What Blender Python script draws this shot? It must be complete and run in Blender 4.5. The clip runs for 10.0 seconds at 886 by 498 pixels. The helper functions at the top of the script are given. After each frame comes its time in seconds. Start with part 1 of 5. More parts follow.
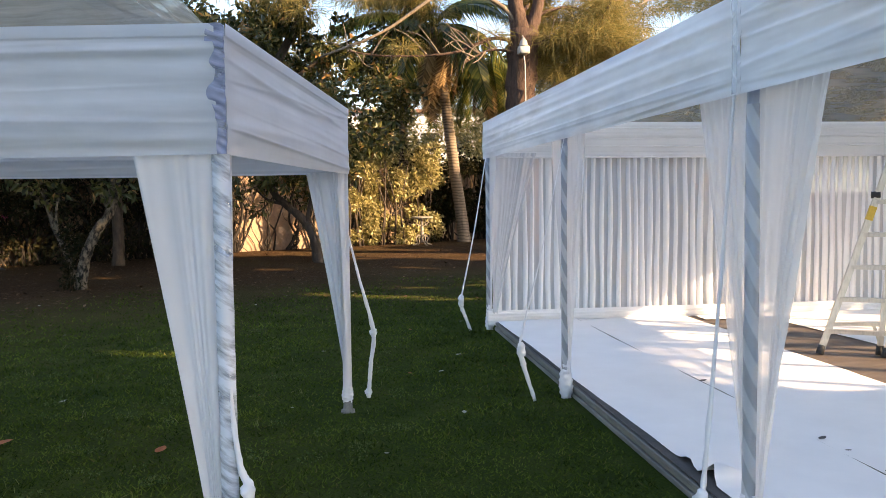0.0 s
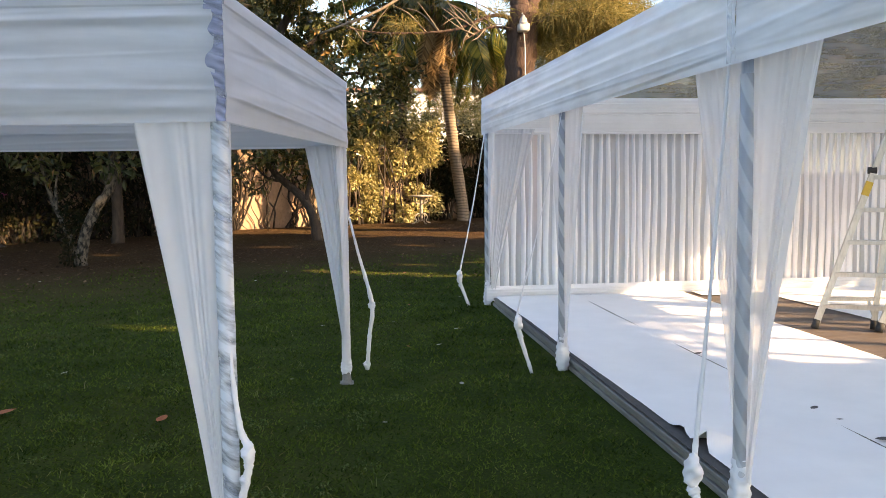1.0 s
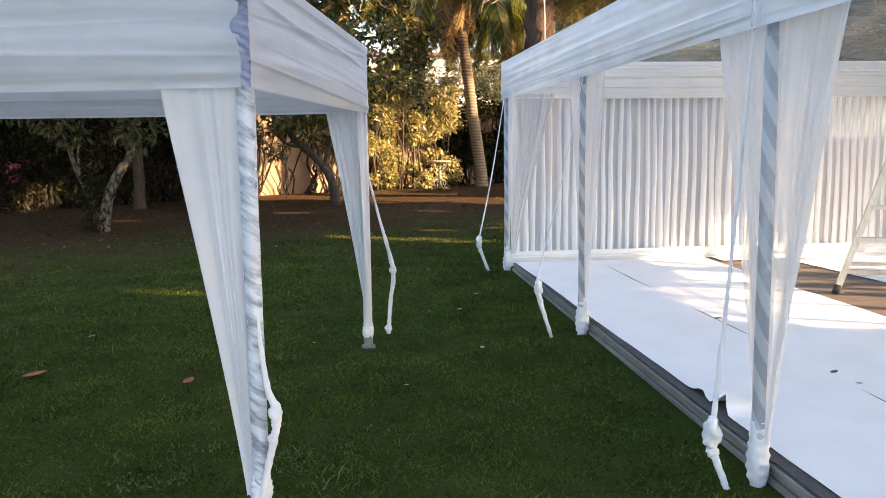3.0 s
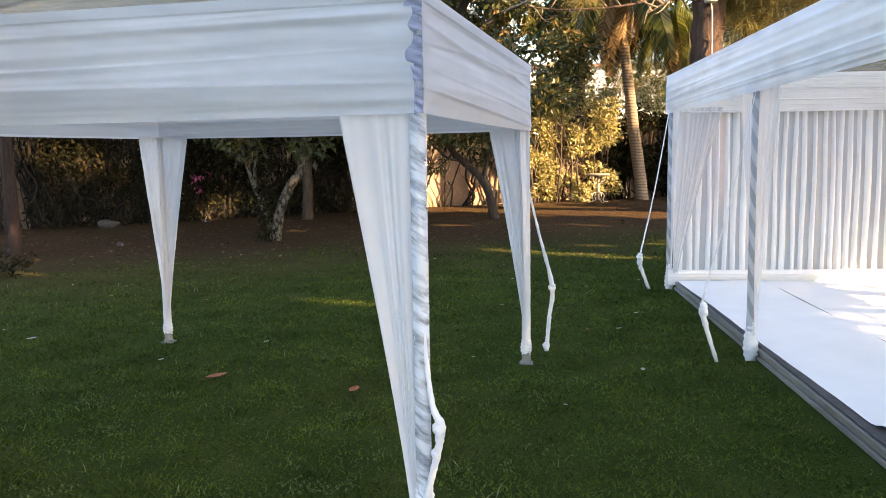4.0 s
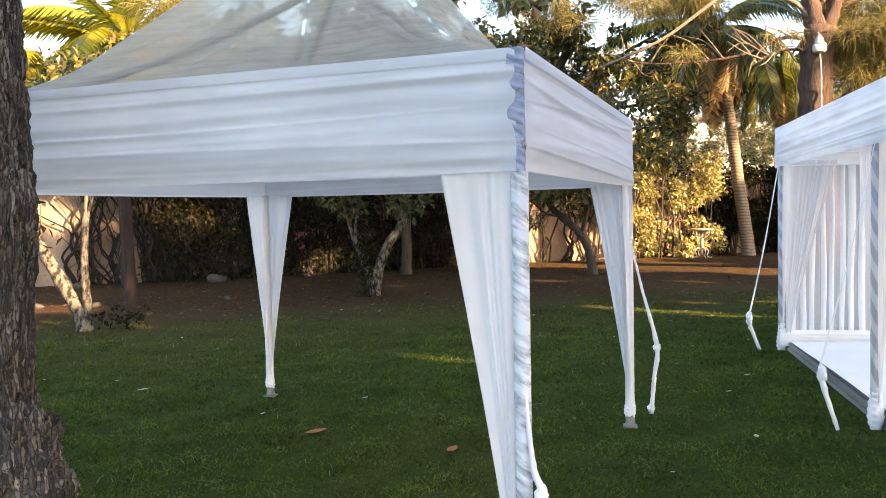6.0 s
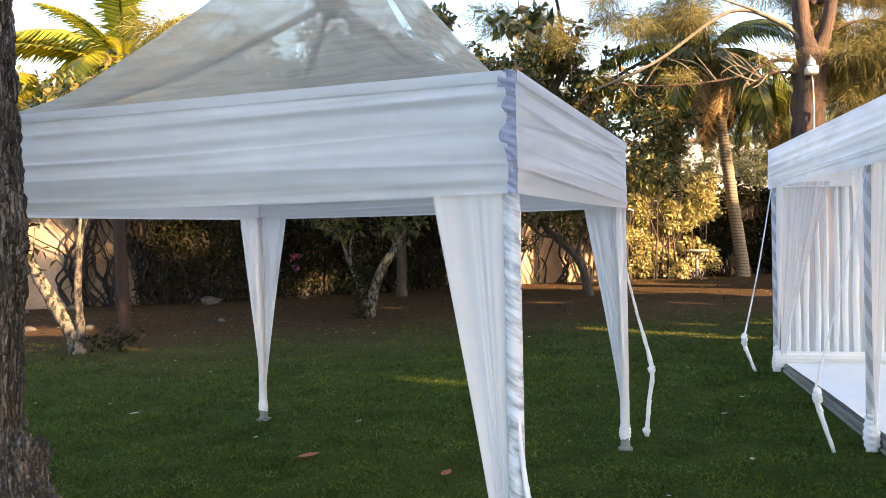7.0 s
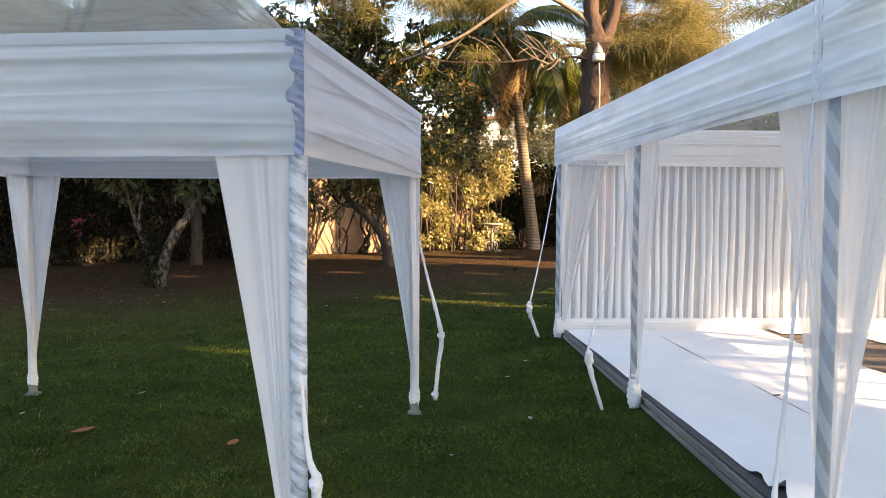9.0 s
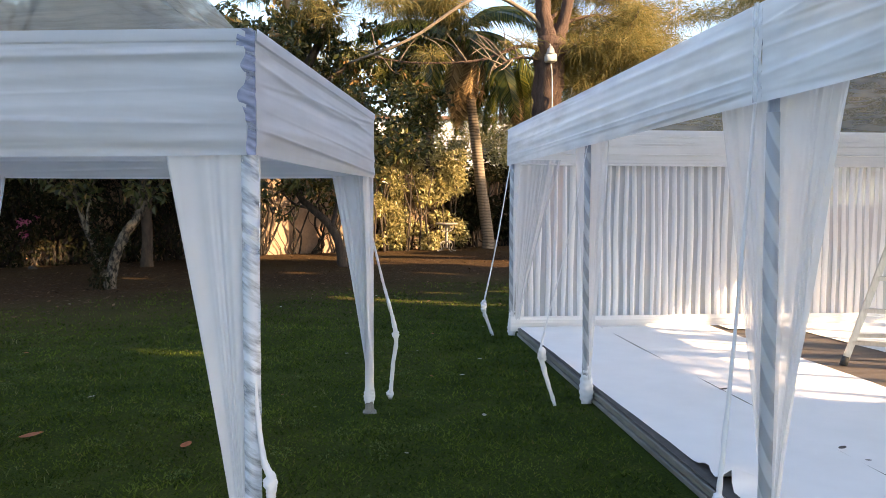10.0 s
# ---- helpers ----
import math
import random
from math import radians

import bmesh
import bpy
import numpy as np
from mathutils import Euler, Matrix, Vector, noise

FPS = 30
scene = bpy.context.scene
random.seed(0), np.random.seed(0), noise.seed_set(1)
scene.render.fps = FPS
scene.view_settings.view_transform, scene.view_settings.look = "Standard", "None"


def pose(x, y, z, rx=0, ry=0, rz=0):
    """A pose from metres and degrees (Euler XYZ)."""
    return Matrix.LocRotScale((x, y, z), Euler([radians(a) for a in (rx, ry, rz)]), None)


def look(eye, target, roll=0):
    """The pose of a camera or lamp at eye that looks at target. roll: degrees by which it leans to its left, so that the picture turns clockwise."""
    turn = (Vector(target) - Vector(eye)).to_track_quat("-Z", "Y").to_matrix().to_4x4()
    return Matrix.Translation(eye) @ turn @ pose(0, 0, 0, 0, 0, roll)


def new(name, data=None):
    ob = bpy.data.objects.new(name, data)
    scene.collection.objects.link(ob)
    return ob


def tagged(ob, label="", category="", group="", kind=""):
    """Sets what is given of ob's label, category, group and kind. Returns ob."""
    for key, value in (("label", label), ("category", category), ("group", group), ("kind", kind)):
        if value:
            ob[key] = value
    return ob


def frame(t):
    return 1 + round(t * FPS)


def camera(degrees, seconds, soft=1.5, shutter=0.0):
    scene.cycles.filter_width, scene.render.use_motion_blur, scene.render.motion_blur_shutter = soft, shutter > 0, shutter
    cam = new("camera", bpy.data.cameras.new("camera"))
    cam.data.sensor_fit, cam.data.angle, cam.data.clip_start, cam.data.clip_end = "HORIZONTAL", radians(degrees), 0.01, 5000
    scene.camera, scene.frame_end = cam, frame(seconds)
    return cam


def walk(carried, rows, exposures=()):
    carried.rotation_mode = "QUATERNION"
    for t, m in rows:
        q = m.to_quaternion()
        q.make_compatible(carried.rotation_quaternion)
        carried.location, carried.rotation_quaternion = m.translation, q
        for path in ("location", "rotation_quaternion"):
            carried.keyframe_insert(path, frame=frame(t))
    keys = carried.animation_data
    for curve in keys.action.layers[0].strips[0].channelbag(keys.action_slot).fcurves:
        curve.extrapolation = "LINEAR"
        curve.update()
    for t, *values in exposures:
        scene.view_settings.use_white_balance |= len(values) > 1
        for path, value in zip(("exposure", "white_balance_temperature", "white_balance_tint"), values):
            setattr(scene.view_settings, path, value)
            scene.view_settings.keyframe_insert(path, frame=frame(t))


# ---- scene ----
cam = camera(56.3, 10.0, soft=0.9)
PATH = [
    (0, (0.79, -0.02, 1.527), (1.036, 1.961, 1.395), -0.7),
    (0.5, (0.795, -0.045, 1.502), (1.041, 1.934, 1.35), -0.7),
    (1, (0.795, -0.067, 1.482), (1.041, 1.91, 1.302), -0.6),
    (1.5, (0.793, -0.096, 1.472), (1.036, 1.877, 1.255), -0.6),
    (2, (0.785, -0.071, 1.477), (1.028, 1.898, 1.229), -0.7),
    (2.2, (0.785, -0.07, 1.481), (1.029, 1.899, 1.229), -0.7),
    (3.3, (0.756, -0.112, 1.48), (0.888, 1.866, 1.218), -0.9),
    (3.5, (0.742, -0.118, 1.49), (0.781, 1.865, 1.232), -1.2),
    (4, (0.732, -0.129, 1.526), (0.562, 1.851, 1.297), -0.9),
    (4.5, (0.719, -0.136, 1.536), (0.424, 1.835, 1.36), -1.2),
    (5, (0.712, -0.154, 1.539), (0.356, 1.809, 1.392), -1.2),
    (5.5, (0.706, -0.104, 1.536), (0.305, 1.851, 1.41), -1.3),
    (7, (0.722, -0.069, 1.54), (0.332, 1.892, 1.499), -1.3),
    (7.5, (0.724, -0.056, 1.513), (0.391, 1.915, 1.451), -1.0),
    (8, (0.733, -0.051, 1.495), (0.513, 1.933, 1.377), -0.1),
    (8.5, (0.75, -0.036, 1.513), (0.693, 1.96, 1.4), 0.2),
    (9, (0.787, -0.054, 1.513), (0.866, 1.941, 1.398), 0.3),
    (9.5, (0.793, -0.084, 1.513), (0.934, 1.908, 1.397), 0.3),
    (10, (0.794, -0.09, 1.511), (0.981, 1.898, 1.396), 0.1),
]
walk(cam, [(t, look(eye, target, roll)) for t, eye, target, roll in PATH],
     [(t, 2.17 + e, 6900 if t in (0, 10) else 7200, 15) for t, e in ((0, -0.05), (1, 0.06), (2.2, 0.18), (3.5, 0.36), (5.5, 0.7), (7, 0.46), (7.5, 0.44), (8.5, 0.31), (9, 0.16), (10, 0.0))])

# ---- world, sun ----
TO_SUN = Vector((0.89 * 0.927, -0.46 * 0.927, 0.375)).normalized()
world = bpy.data.worlds.new("sky")
scene.world = world
world.use_nodes = True
wn = world.node_tree
sky = wn.nodes.new("ShaderNodeTexSky")
sky.sky_type = "NISHITA"
sky.sun_disc = False
sky.sun_elevation = math.asin(TO_SUN.z)
sky.sun_rotation = math.atan2(TO_SUN.x, TO_SUN.y)
sky.dust_density = 1.0
sky.ozone_density = 1.5
wn.links.new(sky.outputs[0], wn.nodes["Background"].inputs[0])
wn.nodes["Background"].inputs[1].default_value = 0.12
sun = new("sun", bpy.data.lights.new("sun", "SUN"))
sun.data.energy = 5.0
sun.data.angle = radians(0.6)
sun.data.color = (1.0, 0.72, 0.42)
sun.matrix_world = look(TO_SUN * 60, (0, 0, 0))

# ---- materials ----


def material(name):
    m = bpy.data.materials.new(name)
    m.use_nodes = True
    return m, m.node_tree.nodes, m.node_tree.links, m.node_tree.nodes["Principled BSDF"]


def noise_node(n, l, scale, detail=4.0, vec=None, rough=0.6):
    t = n.new("ShaderNodeTexNoise")
    t.inputs["Scale"].default_value = scale
    t.inputs["Detail"].default_value = detail
    t.inputs["Roughness"].default_value = rough
    if vec is not None:
        l.new(vec, t.inputs["Vector"])
    return t.outputs["Fac"]


def ramp(n, l, fac, stops):
    r = n.new("ShaderNodeValToRGB")
    e = r.color_ramp.elements
    while len(e) < len(stops):
        e.new(0.5)
    for k, (p, c) in zip(e, stops):
        k.position, k.color = p, (*c, 1)
    l.new(fac, r.inputs[0])
    return r.outputs[0]


def mixed(n, l, fac, a, b):
    m = n.new("ShaderNodeMix")
    m.data_type = "RGBA"
    for s, v in ((m.inputs[0], fac), (m.inputs[6], a), (m.inputs[7], b)):
        if isinstance(v, (int, float)):
            s.default_value = v
        elif isinstance(v, tuple):
            s.default_value = (*v, 1)
        else:
            l.new(v, s)
    return m.outputs[2]


def bumped(n, l, height, strength, distance, target):
    b = n.new("ShaderNodeBump")
    b.inputs["Strength"].default_value = strength
    b.inputs["Distance"].default_value = distance
    l.new(height, b.inputs["Height"])
    l.new(b.outputs[0], target)


def coords(n):
    return n.new("ShaderNodeTexCoord").outputs["Object"]


def plain(name, c0, c1, scale, rough=0.7, metal=0.0, bump=0.3, dist=0.004, stretch=(1, 1, 1), spread=0.2):
    m, n, l, p = material(name)
    mp = n.new("ShaderNodeMapping")
    mp.inputs["Scale"].default_value = stretch
    l.new(coords(n), mp.inputs[0])
    f = noise_node(n, l, scale, 6, mp.outputs[0])
    g = noise_node(n, l, scale * 7, 3, mp.outputs[0])
    base = ramp(n, l, f, [(0.5 - spread, c0), (0.5 + spread, c1)])
    dark = tuple(q * 0.72 for q in c0)
    l.new(mixed(n, l, ramp(n, l, g, [(0.45, (0, 0, 0)), (0.75, (0.6, 0.6, 0.6))]), base, dark), p.inputs["Base Color"])
    p.inputs["Roughness"].default_value = rough
    p.inputs["Metallic"].default_value = metal
    bumped(n, l, g, bump, dist, p.inputs["Normal"])
    return m


def cloth(name, colour, clear, through_light=0.3, weave=900.0):
    """Thin woven cloth: diffuse, partly lets light through, partly open."""
    m, n, l, p = material(name)
    c = coords(n)
    f = noise_node(n, l, 3.0, 5, c)
    tone = mixed(n, l, ramp(n, l, f, [(0.35, (0, 0, 0)), (0.75, (1, 1, 1))]), colour, tuple(q * 0.93 for q in colour))
    l.new(tone, p.inputs["Base Color"])
    p.inputs["Roughness"].default_value = 0.75
    p.inputs["Sheen Weight"].default_value = 0.2
    g = noise_node(n, l, 40, 4, c)
    bumped(n, l, g, 0.15, 0.004, p.inputs["Normal"])
    tr = n.new("ShaderNodeBsdfTranslucent")
    l.new(tone, tr.inputs[0])
    op = n.new("ShaderNodeBsdfTransparent")
    a, b = n.new("ShaderNodeMixShader"), n.new("ShaderNodeMixShader")
    a.inputs[0].default_value, b.inputs[0].default_value = through_light, clear
    l.new(p.outputs[0], a.inputs[1])
    l.new(tr.outputs[0], a.inputs[2])
    l.new(a.outputs[0], b.inputs[1])
    l.new(op.outputs[0], b.inputs[2])
    l.new(b.outputs[0], n["Material Output"].inputs[0])
    return m


def leaf_material(name, stops, rough=0.5, glow=0.35, gloss=0.35, patch=0.0):
    m, n, l, p = material(name)
    g = n.new("ShaderNodeNewGeometry")
    col = ramp(n, l, g.outputs["Random Per Island"], stops)
    if patch:
        f = noise_node(n, l, 1.6, 5, coords(n))
        dull = n.new("ShaderNodeHueSaturation")
        dull.inputs["Value"].default_value = 1.0 + patch
        dull.inputs["Hue"].default_value = 0.49
        l.new(col, dull.inputs["Color"])
        deep = n.new("ShaderNodeHueSaturation")
        deep.inputs["Value"].default_value = 1.0 - patch * 0.7
        l.new(col, deep.inputs["Color"])
        col = mixed(n, l, ramp(n, l, f, [(0.36, (0, 0, 0)), (0.66, (1, 1, 1))]), deep.outputs[0], dull.outputs[0])
    l.new(col, p.inputs["Base Color"])
    p.inputs["Roughness"].default_value = rough
    p.inputs["Specular IOR Level"].default_value = gloss
    tr = n.new("ShaderNodeBsdfTranslucent")
    l.new(col, tr.inputs[0])
    a = n.new("ShaderNodeMixShader")
    a.inputs[0].default_value = glow
    l.new(p.outputs[0], a.inputs[1])
    l.new(tr.outputs[0], a.inputs[2])
    l.new(a.outputs[0], n["Material Output"].inputs[0])
    return m


def clear_film(name, hatch, haze):
    """Clear plastic sheet with creases, a fine pressed pattern and some haze."""
    m, n, l, p = material(name)
    c = coords(n)
    p.inputs["Base Color"].default_value = (0.6, 0.57, 0.5, 1)
    p.inputs["Roughness"].default_value = 0.38
    w = n.new("ShaderNodeTexWave")
    w.inputs["Scale"].default_value = hatch
    w.inputs["Distortion"].default_value = 1.5
    w.bands_direction = "DIAGONAL"
    l.new(c, w.inputs[0])
    f = noise_node(n, l, 2.2, 6, c)
    mx = n.new("ShaderNodeMath")
    mx.operation = "ADD"
    l.new(w.outputs["Fac"], mx.inputs[0])
    l.new(f, mx.inputs[1])
    bumped(n, l, mx.outputs[0], 0.35, 0.01, p.inputs["Normal"])
    milky = n.new("ShaderNodeMixShader")
    milky.inputs[0].default_value = 0.7
    tl = n.new("ShaderNodeBsdfTranslucent")
    tl.inputs[0].default_value = (0.74, 0.66, 0.53, 1)
    l.new(p.outputs[0], milky.inputs[1])
    l.new(tl.outputs[0], milky.inputs[2])
    op = n.new("ShaderNodeBsdfTransparent")
    op.inputs[0].default_value = (0.9, 0.88, 0.83, 1)
    a = n.new("ShaderNodeMixShader")
    fine = n.new("ShaderNodeMapping")
    fine.inputs["Scale"].default_value = (1.6, 1.6, 26.0)
    l.new(c, fine.inputs[0])
    lines = noise_node(n, l, 1.0, 5, fine.outputs[0])
    l.new(mixed(n, l, 0.45, ramp(n, l, f, [(0.3, (haze * 0.75,) * 3), (0.7, (min(1, haze * 1.3),) * 3)]), ramp(n, l, lines, [(0.35, (haze * 0.6,) * 3), (0.68, (min(1, haze * 1.5),) * 3)])), a.inputs[0])
    tint = noise_node(n, l, 0.9, 4, c)
    l.new(ramp(n, l, tint, [(0.35, (0.7, 0.68, 0.58)), (0.6, (0.78, 0.66, 0.5))]), tl.inputs[0])
    l.new(op.outputs[0], a.inputs[1])
    l.new(milky.outputs[0], a.inputs[2])
    l.new(a.outputs[0], n["Material Output"].inputs[0])
    return m


def ground_material():
    m, n, l, p = material("lawn_and_litter")
    c = coords(n)
    big, mid, fine = noise_node(n, l, 0.35, 5, c), noise_node(n, l, 2.2, 6, c), noise_node(n, l, 60, 6, c)
    green = ramp(n, l, mid, [(0.3, (0.03, 0.046, 0.008)), (0.55, (0.05, 0.072, 0.012)), (0.78, (0.09, 0.09, 0.024))])
    green = mixed(n, l, ramp(n, l, fine, [(0.35, (0.75, 0.75, 0.75)), (0.6, (0, 0, 0))]), green, (0.018, 0.03, 0.008))
    dirt = ramp(n, l, fine, [(0.3, (0.018, 0.01, 0.005)), (0.52, (0.058, 0.034, 0.017)), (0.72, (0.11, 0.068, 0.036))])
    x = n.new("ShaderNodeSeparateXYZ")
    l.new(c, x.inputs[0])
    q = n.new("ShaderNodeMath")
    q.operation = "MULTIPLY_ADD"
    l.new(x.outputs[0], q.inputs[0])
    q.inputs[1].default_value = -0.5
    l.new(x.outputs[1], q.inputs[2])
    r = n.new("ShaderNodeMath")
    r.operation = "MULTIPLY_ADD"
    l.new(mid, r.inputs[0])
    r.inputs[1].default_value = 5.0
    l.new(q.outputs[0], r.inputs[2])
    k = n.new("ShaderNodeMapRange")
    k.inputs["From Min"].default_value = 11.2
    k.inputs["From Max"].default_value = 18.2
    l.new(r.outputs[0], k.inputs[0])
    col = mixed(n, l, k.outputs[0], green, dirt)
    col = mixed(n, l, ramp(n, l, big, [(0.45, (0, 0, 0)), (0.8, (0.35, 0.35, 0.35))]), col, (0.11, 0.085, 0.03))
    l.new(col, p.inputs["Base Color"])
    p.inputs["Roughness"].default_value = 0.95
    p.inputs["Specular IOR Level"].default_value = 0.05
    bumped(n, l, fine, 0.8, 0.03, p.inputs["Normal"])
    return m


def palm_bark(name):
    m, n, l, p = material(name)
    c = coords(n)
    w = n.new("ShaderNodeTexWave")
    w.bands_direction = "Z"
    w.inputs["Scale"].default_value = 3.4
    w.inputs["Distortion"].default_value = 5
    w.inputs["Detail"].default_value = 3
    l.new(c, w.inputs[0])
    f = noise_node(n, l, 9, 6, c)
    a = ramp(n, l, w.outputs["Fac"], [(0.05, (0.1, 0.075, 0.055)), (0.5, (0.21, 0.165, 0.125))])
    l.new(mixed(n, l, ramp(n, l, f, [(0.4, (0, 0, 0)), (0.8, (0.8, 0.8, 0.8))]), a, (0.13, 0.1, 0.07)), p.inputs["Base Color"])
    p.inputs["Roughness"].default_value = 0.9
    bumped(n, l, w.outputs["Fac"], 0.2, 0.02, p.inputs["Normal"])
    return m


def plaster_material():
    m, n, l, p = material("boundary_plaster")
    c = coords(n)
    f, g = noise_node(n, l, 0.9, 7, c, 0.65), noise_node(n, l, 14, 5, c)
    base = ramp(n, l, f, [(0.3, (0.14, 0.09, 0.06)), (0.5, (0.28, 0.19, 0.13)), (0.75, (0.42, 0.3, 0.21))])
    l.new(mixed(n, l, ramp(n, l, g, [(0.5, (0, 0, 0)), (0.8, (0.6, 0.6, 0.6))]), base, (0.12, 0.09, 0.06)), p.inputs["Base Color"])
    p.inputs["Roughness"].default_value = 0.95
    bumped(n, l, g, 0.5, 0.02, p.inputs["Normal"])
    return m


M_GROUND = ground_material()
M_GRASS = leaf_material("grass_blades", [(0, (0.023, 0.038, 0.007)), (0.5, (0.056, 0.086, 0.013)), (0.94, (0.09, 0.122, 0.022)), (1, (0.12, 0.11, 0.035))], 0.9, 0.2, 0.03, 0.45)
M_TUFT = leaf_material("long_pale_blades", [(0, (0.07, 0.09, 0.025)), (0.6, (0.14, 0.16, 0.05)), (1, (0.26, 0.23, 0.11))], 0.7, 0.3, 0.1)
M_CLOVER = leaf_material("low_weed_leaves", [(0, (0.02, 0.035, 0.01)), (0.5, (0.07, 0.11, 0.028)), (1, (0.13, 0.15, 0.05))], 0.7, 0.2, 0.1)
M_CLOTH = cloth("white_drape_cloth", (0.86, 0.862, 0.89), 0.05, 0.48)
M_SHEER = cloth("sheer_white_voile", (0.86, 0.862, 0.89), 0.22, 0.5)
M_WRAP = cloth("wrapped_cloth_strip", (0.82, 0.82, 0.85), 0.03, 0.15)
M_SLEEVE = cloth("thin_wound_voile", (0.82, 0.83, 0.86), 0.2, 0.3)


def layered(m, scale, low, high):
    """Makes a cloth open in slanting bands, where one layer lies and not two."""
    n, l = m.node_tree.nodes, m.node_tree.links
    w = n.new("ShaderNodeTexWave")
    w.bands_direction = "DIAGONAL"
    w.inputs["Scale"].default_value = scale
    w.inputs["Distortion"].default_value = 0.6
    w.inputs["Detail"].default_value = 2
    mp = n.new("ShaderNodeMapping")
    mp.inputs["Scale"].default_value = (1.5, -1.5, 1.0)
    l.new(coords(n), mp.inputs[0])
    l.new(mp.outputs[0], w.inputs[0])
    out = n["Material Output"].inputs[0].links[0].from_node
    l.new(ramp(n, l, w.outputs["Fac"], [(0.35, (low,) * 3), (0.6, (high,) * 3)]), out.inputs[0])


layered(M_SLEEVE, 3.2, 0.4, 0.62)


def streaked(m, scale, slant, low, high, flat=0.2):
    """Opens a cloth in irregular slanting streaks."""
    n, l = m.node_tree.nodes, m.node_tree.links
    mp = n.new("ShaderNodeMapping")
    mp.vector_type = "TEXTURE"
    mp.inputs["Rotation"].default_value = (0, radians(slant), 0)
    mp.inputs["Scale"].default_value = (1 / scale, 1 / scale, flat / scale)
    l.new(coords(n), mp.inputs[0])
    out = n["Material Output"].inputs[0].links[0].from_node
    l.new(ramp(n, l, noise_node(n, l, 1.0, 5, mp.outputs[0]), [(0.42, (low,) * 3), (0.66, (high,) * 3)]), out.inputs[0])


M_FASCIA = cloth("layered_fascia_cloth", (0.89, 0.91, 0.94), 0.1, 0.3)
streaked(M_FASCIA, 0.4, 0, 0.0, 0.42, 0.16)
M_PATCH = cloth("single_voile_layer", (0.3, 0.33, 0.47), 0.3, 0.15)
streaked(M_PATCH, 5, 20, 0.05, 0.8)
M_SLEEVE_FINE = cloth("gathered_post_voile", (0.78, 0.82, 0.88), 0.1, 0.3)
streaked(M_SLEEVE_FINE, 5.0, 35, 0.05, 0.85)
# front valance: bluish shade of the camera side mixed into the cloth colour
M_VALANCE = cloth("layered_valance_cloth_shade_toned", (0.735, 0.765, 0.81), 0.1, 0.45)
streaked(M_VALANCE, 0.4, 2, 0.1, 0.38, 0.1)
# same cloth for the other sides, coloured lighter as they catch more light
M_VALANCE_SIDE = cloth("valance_cloth_light_toned", (0.88, 0.86, 0.88), 0.1, 0.45)
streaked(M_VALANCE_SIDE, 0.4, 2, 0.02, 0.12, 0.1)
M_PLEAT = cloth("white_pleat_cloth", (0.93, 0.925, 0.935), 0.02, 0.28)
M_LINING = cloth("single_sheer_lining", (0.82, 0.82, 0.85), 0.27, 0.45)
M_SHEET = cloth("white_floor_covering", (0.85, 0.825, 0.82), 0.0, 0.0)
M_STEEL = plain("galvanised_post", (0.3, 0.33, 0.39), (0.42, 0.45, 0.51), 8, 0.45, 0.3, 0.15, 0.002, (1, 1, 0.3))
M_FOOT = plain("weathered_steel_foot", (0.16, 0.15, 0.14), (0.28, 0.27, 0.25), 20, 0.7, 0.4, 0.3)
M_ALU = plain("brushed_aluminium", (0.62, 0.58, 0.52), (0.74, 0.71, 0.66), 10, 0.42, 0.75, 0.1, 0.001, (1, 1, 0.2))
M_YELLOW = plain("yellow_sticker", (0.65, 0.42, 0.05), (0.72, 0.5, 0.08), 20, 0.5)
M_RUBBER = plain("black_rubber", (0.02, 0.02, 0.02), (0.04, 0.04, 0.04), 30, 0.7)
M_FELT = plain("grey_felt_carpet", (0.07, 0.062, 0.058), (0.115, 0.102, 0.094), 12, 0.95, 0, 0.4)
M_RAIL = plain("weathered_deck_rail", (0.16, 0.155, 0.145), (0.33, 0.32, 0.29), 4, 0.6, 0.3, 0.4, 0.004, (1, 0.15, 1))
M_PLY = plain("brown_plywood", (0.07, 0.055, 0.045), (0.13, 0.1, 0.08), 2.2, 0.6, 0, 0.3, 0.003, (1, 6, 1))
M_FILM_A = clear_film("clear_roof_film", 9.0, 0.64)
M_FILM_B = clear_film("patterned_roof_film", 30.0, 0.3)
M_PLASTER = plaster_material()


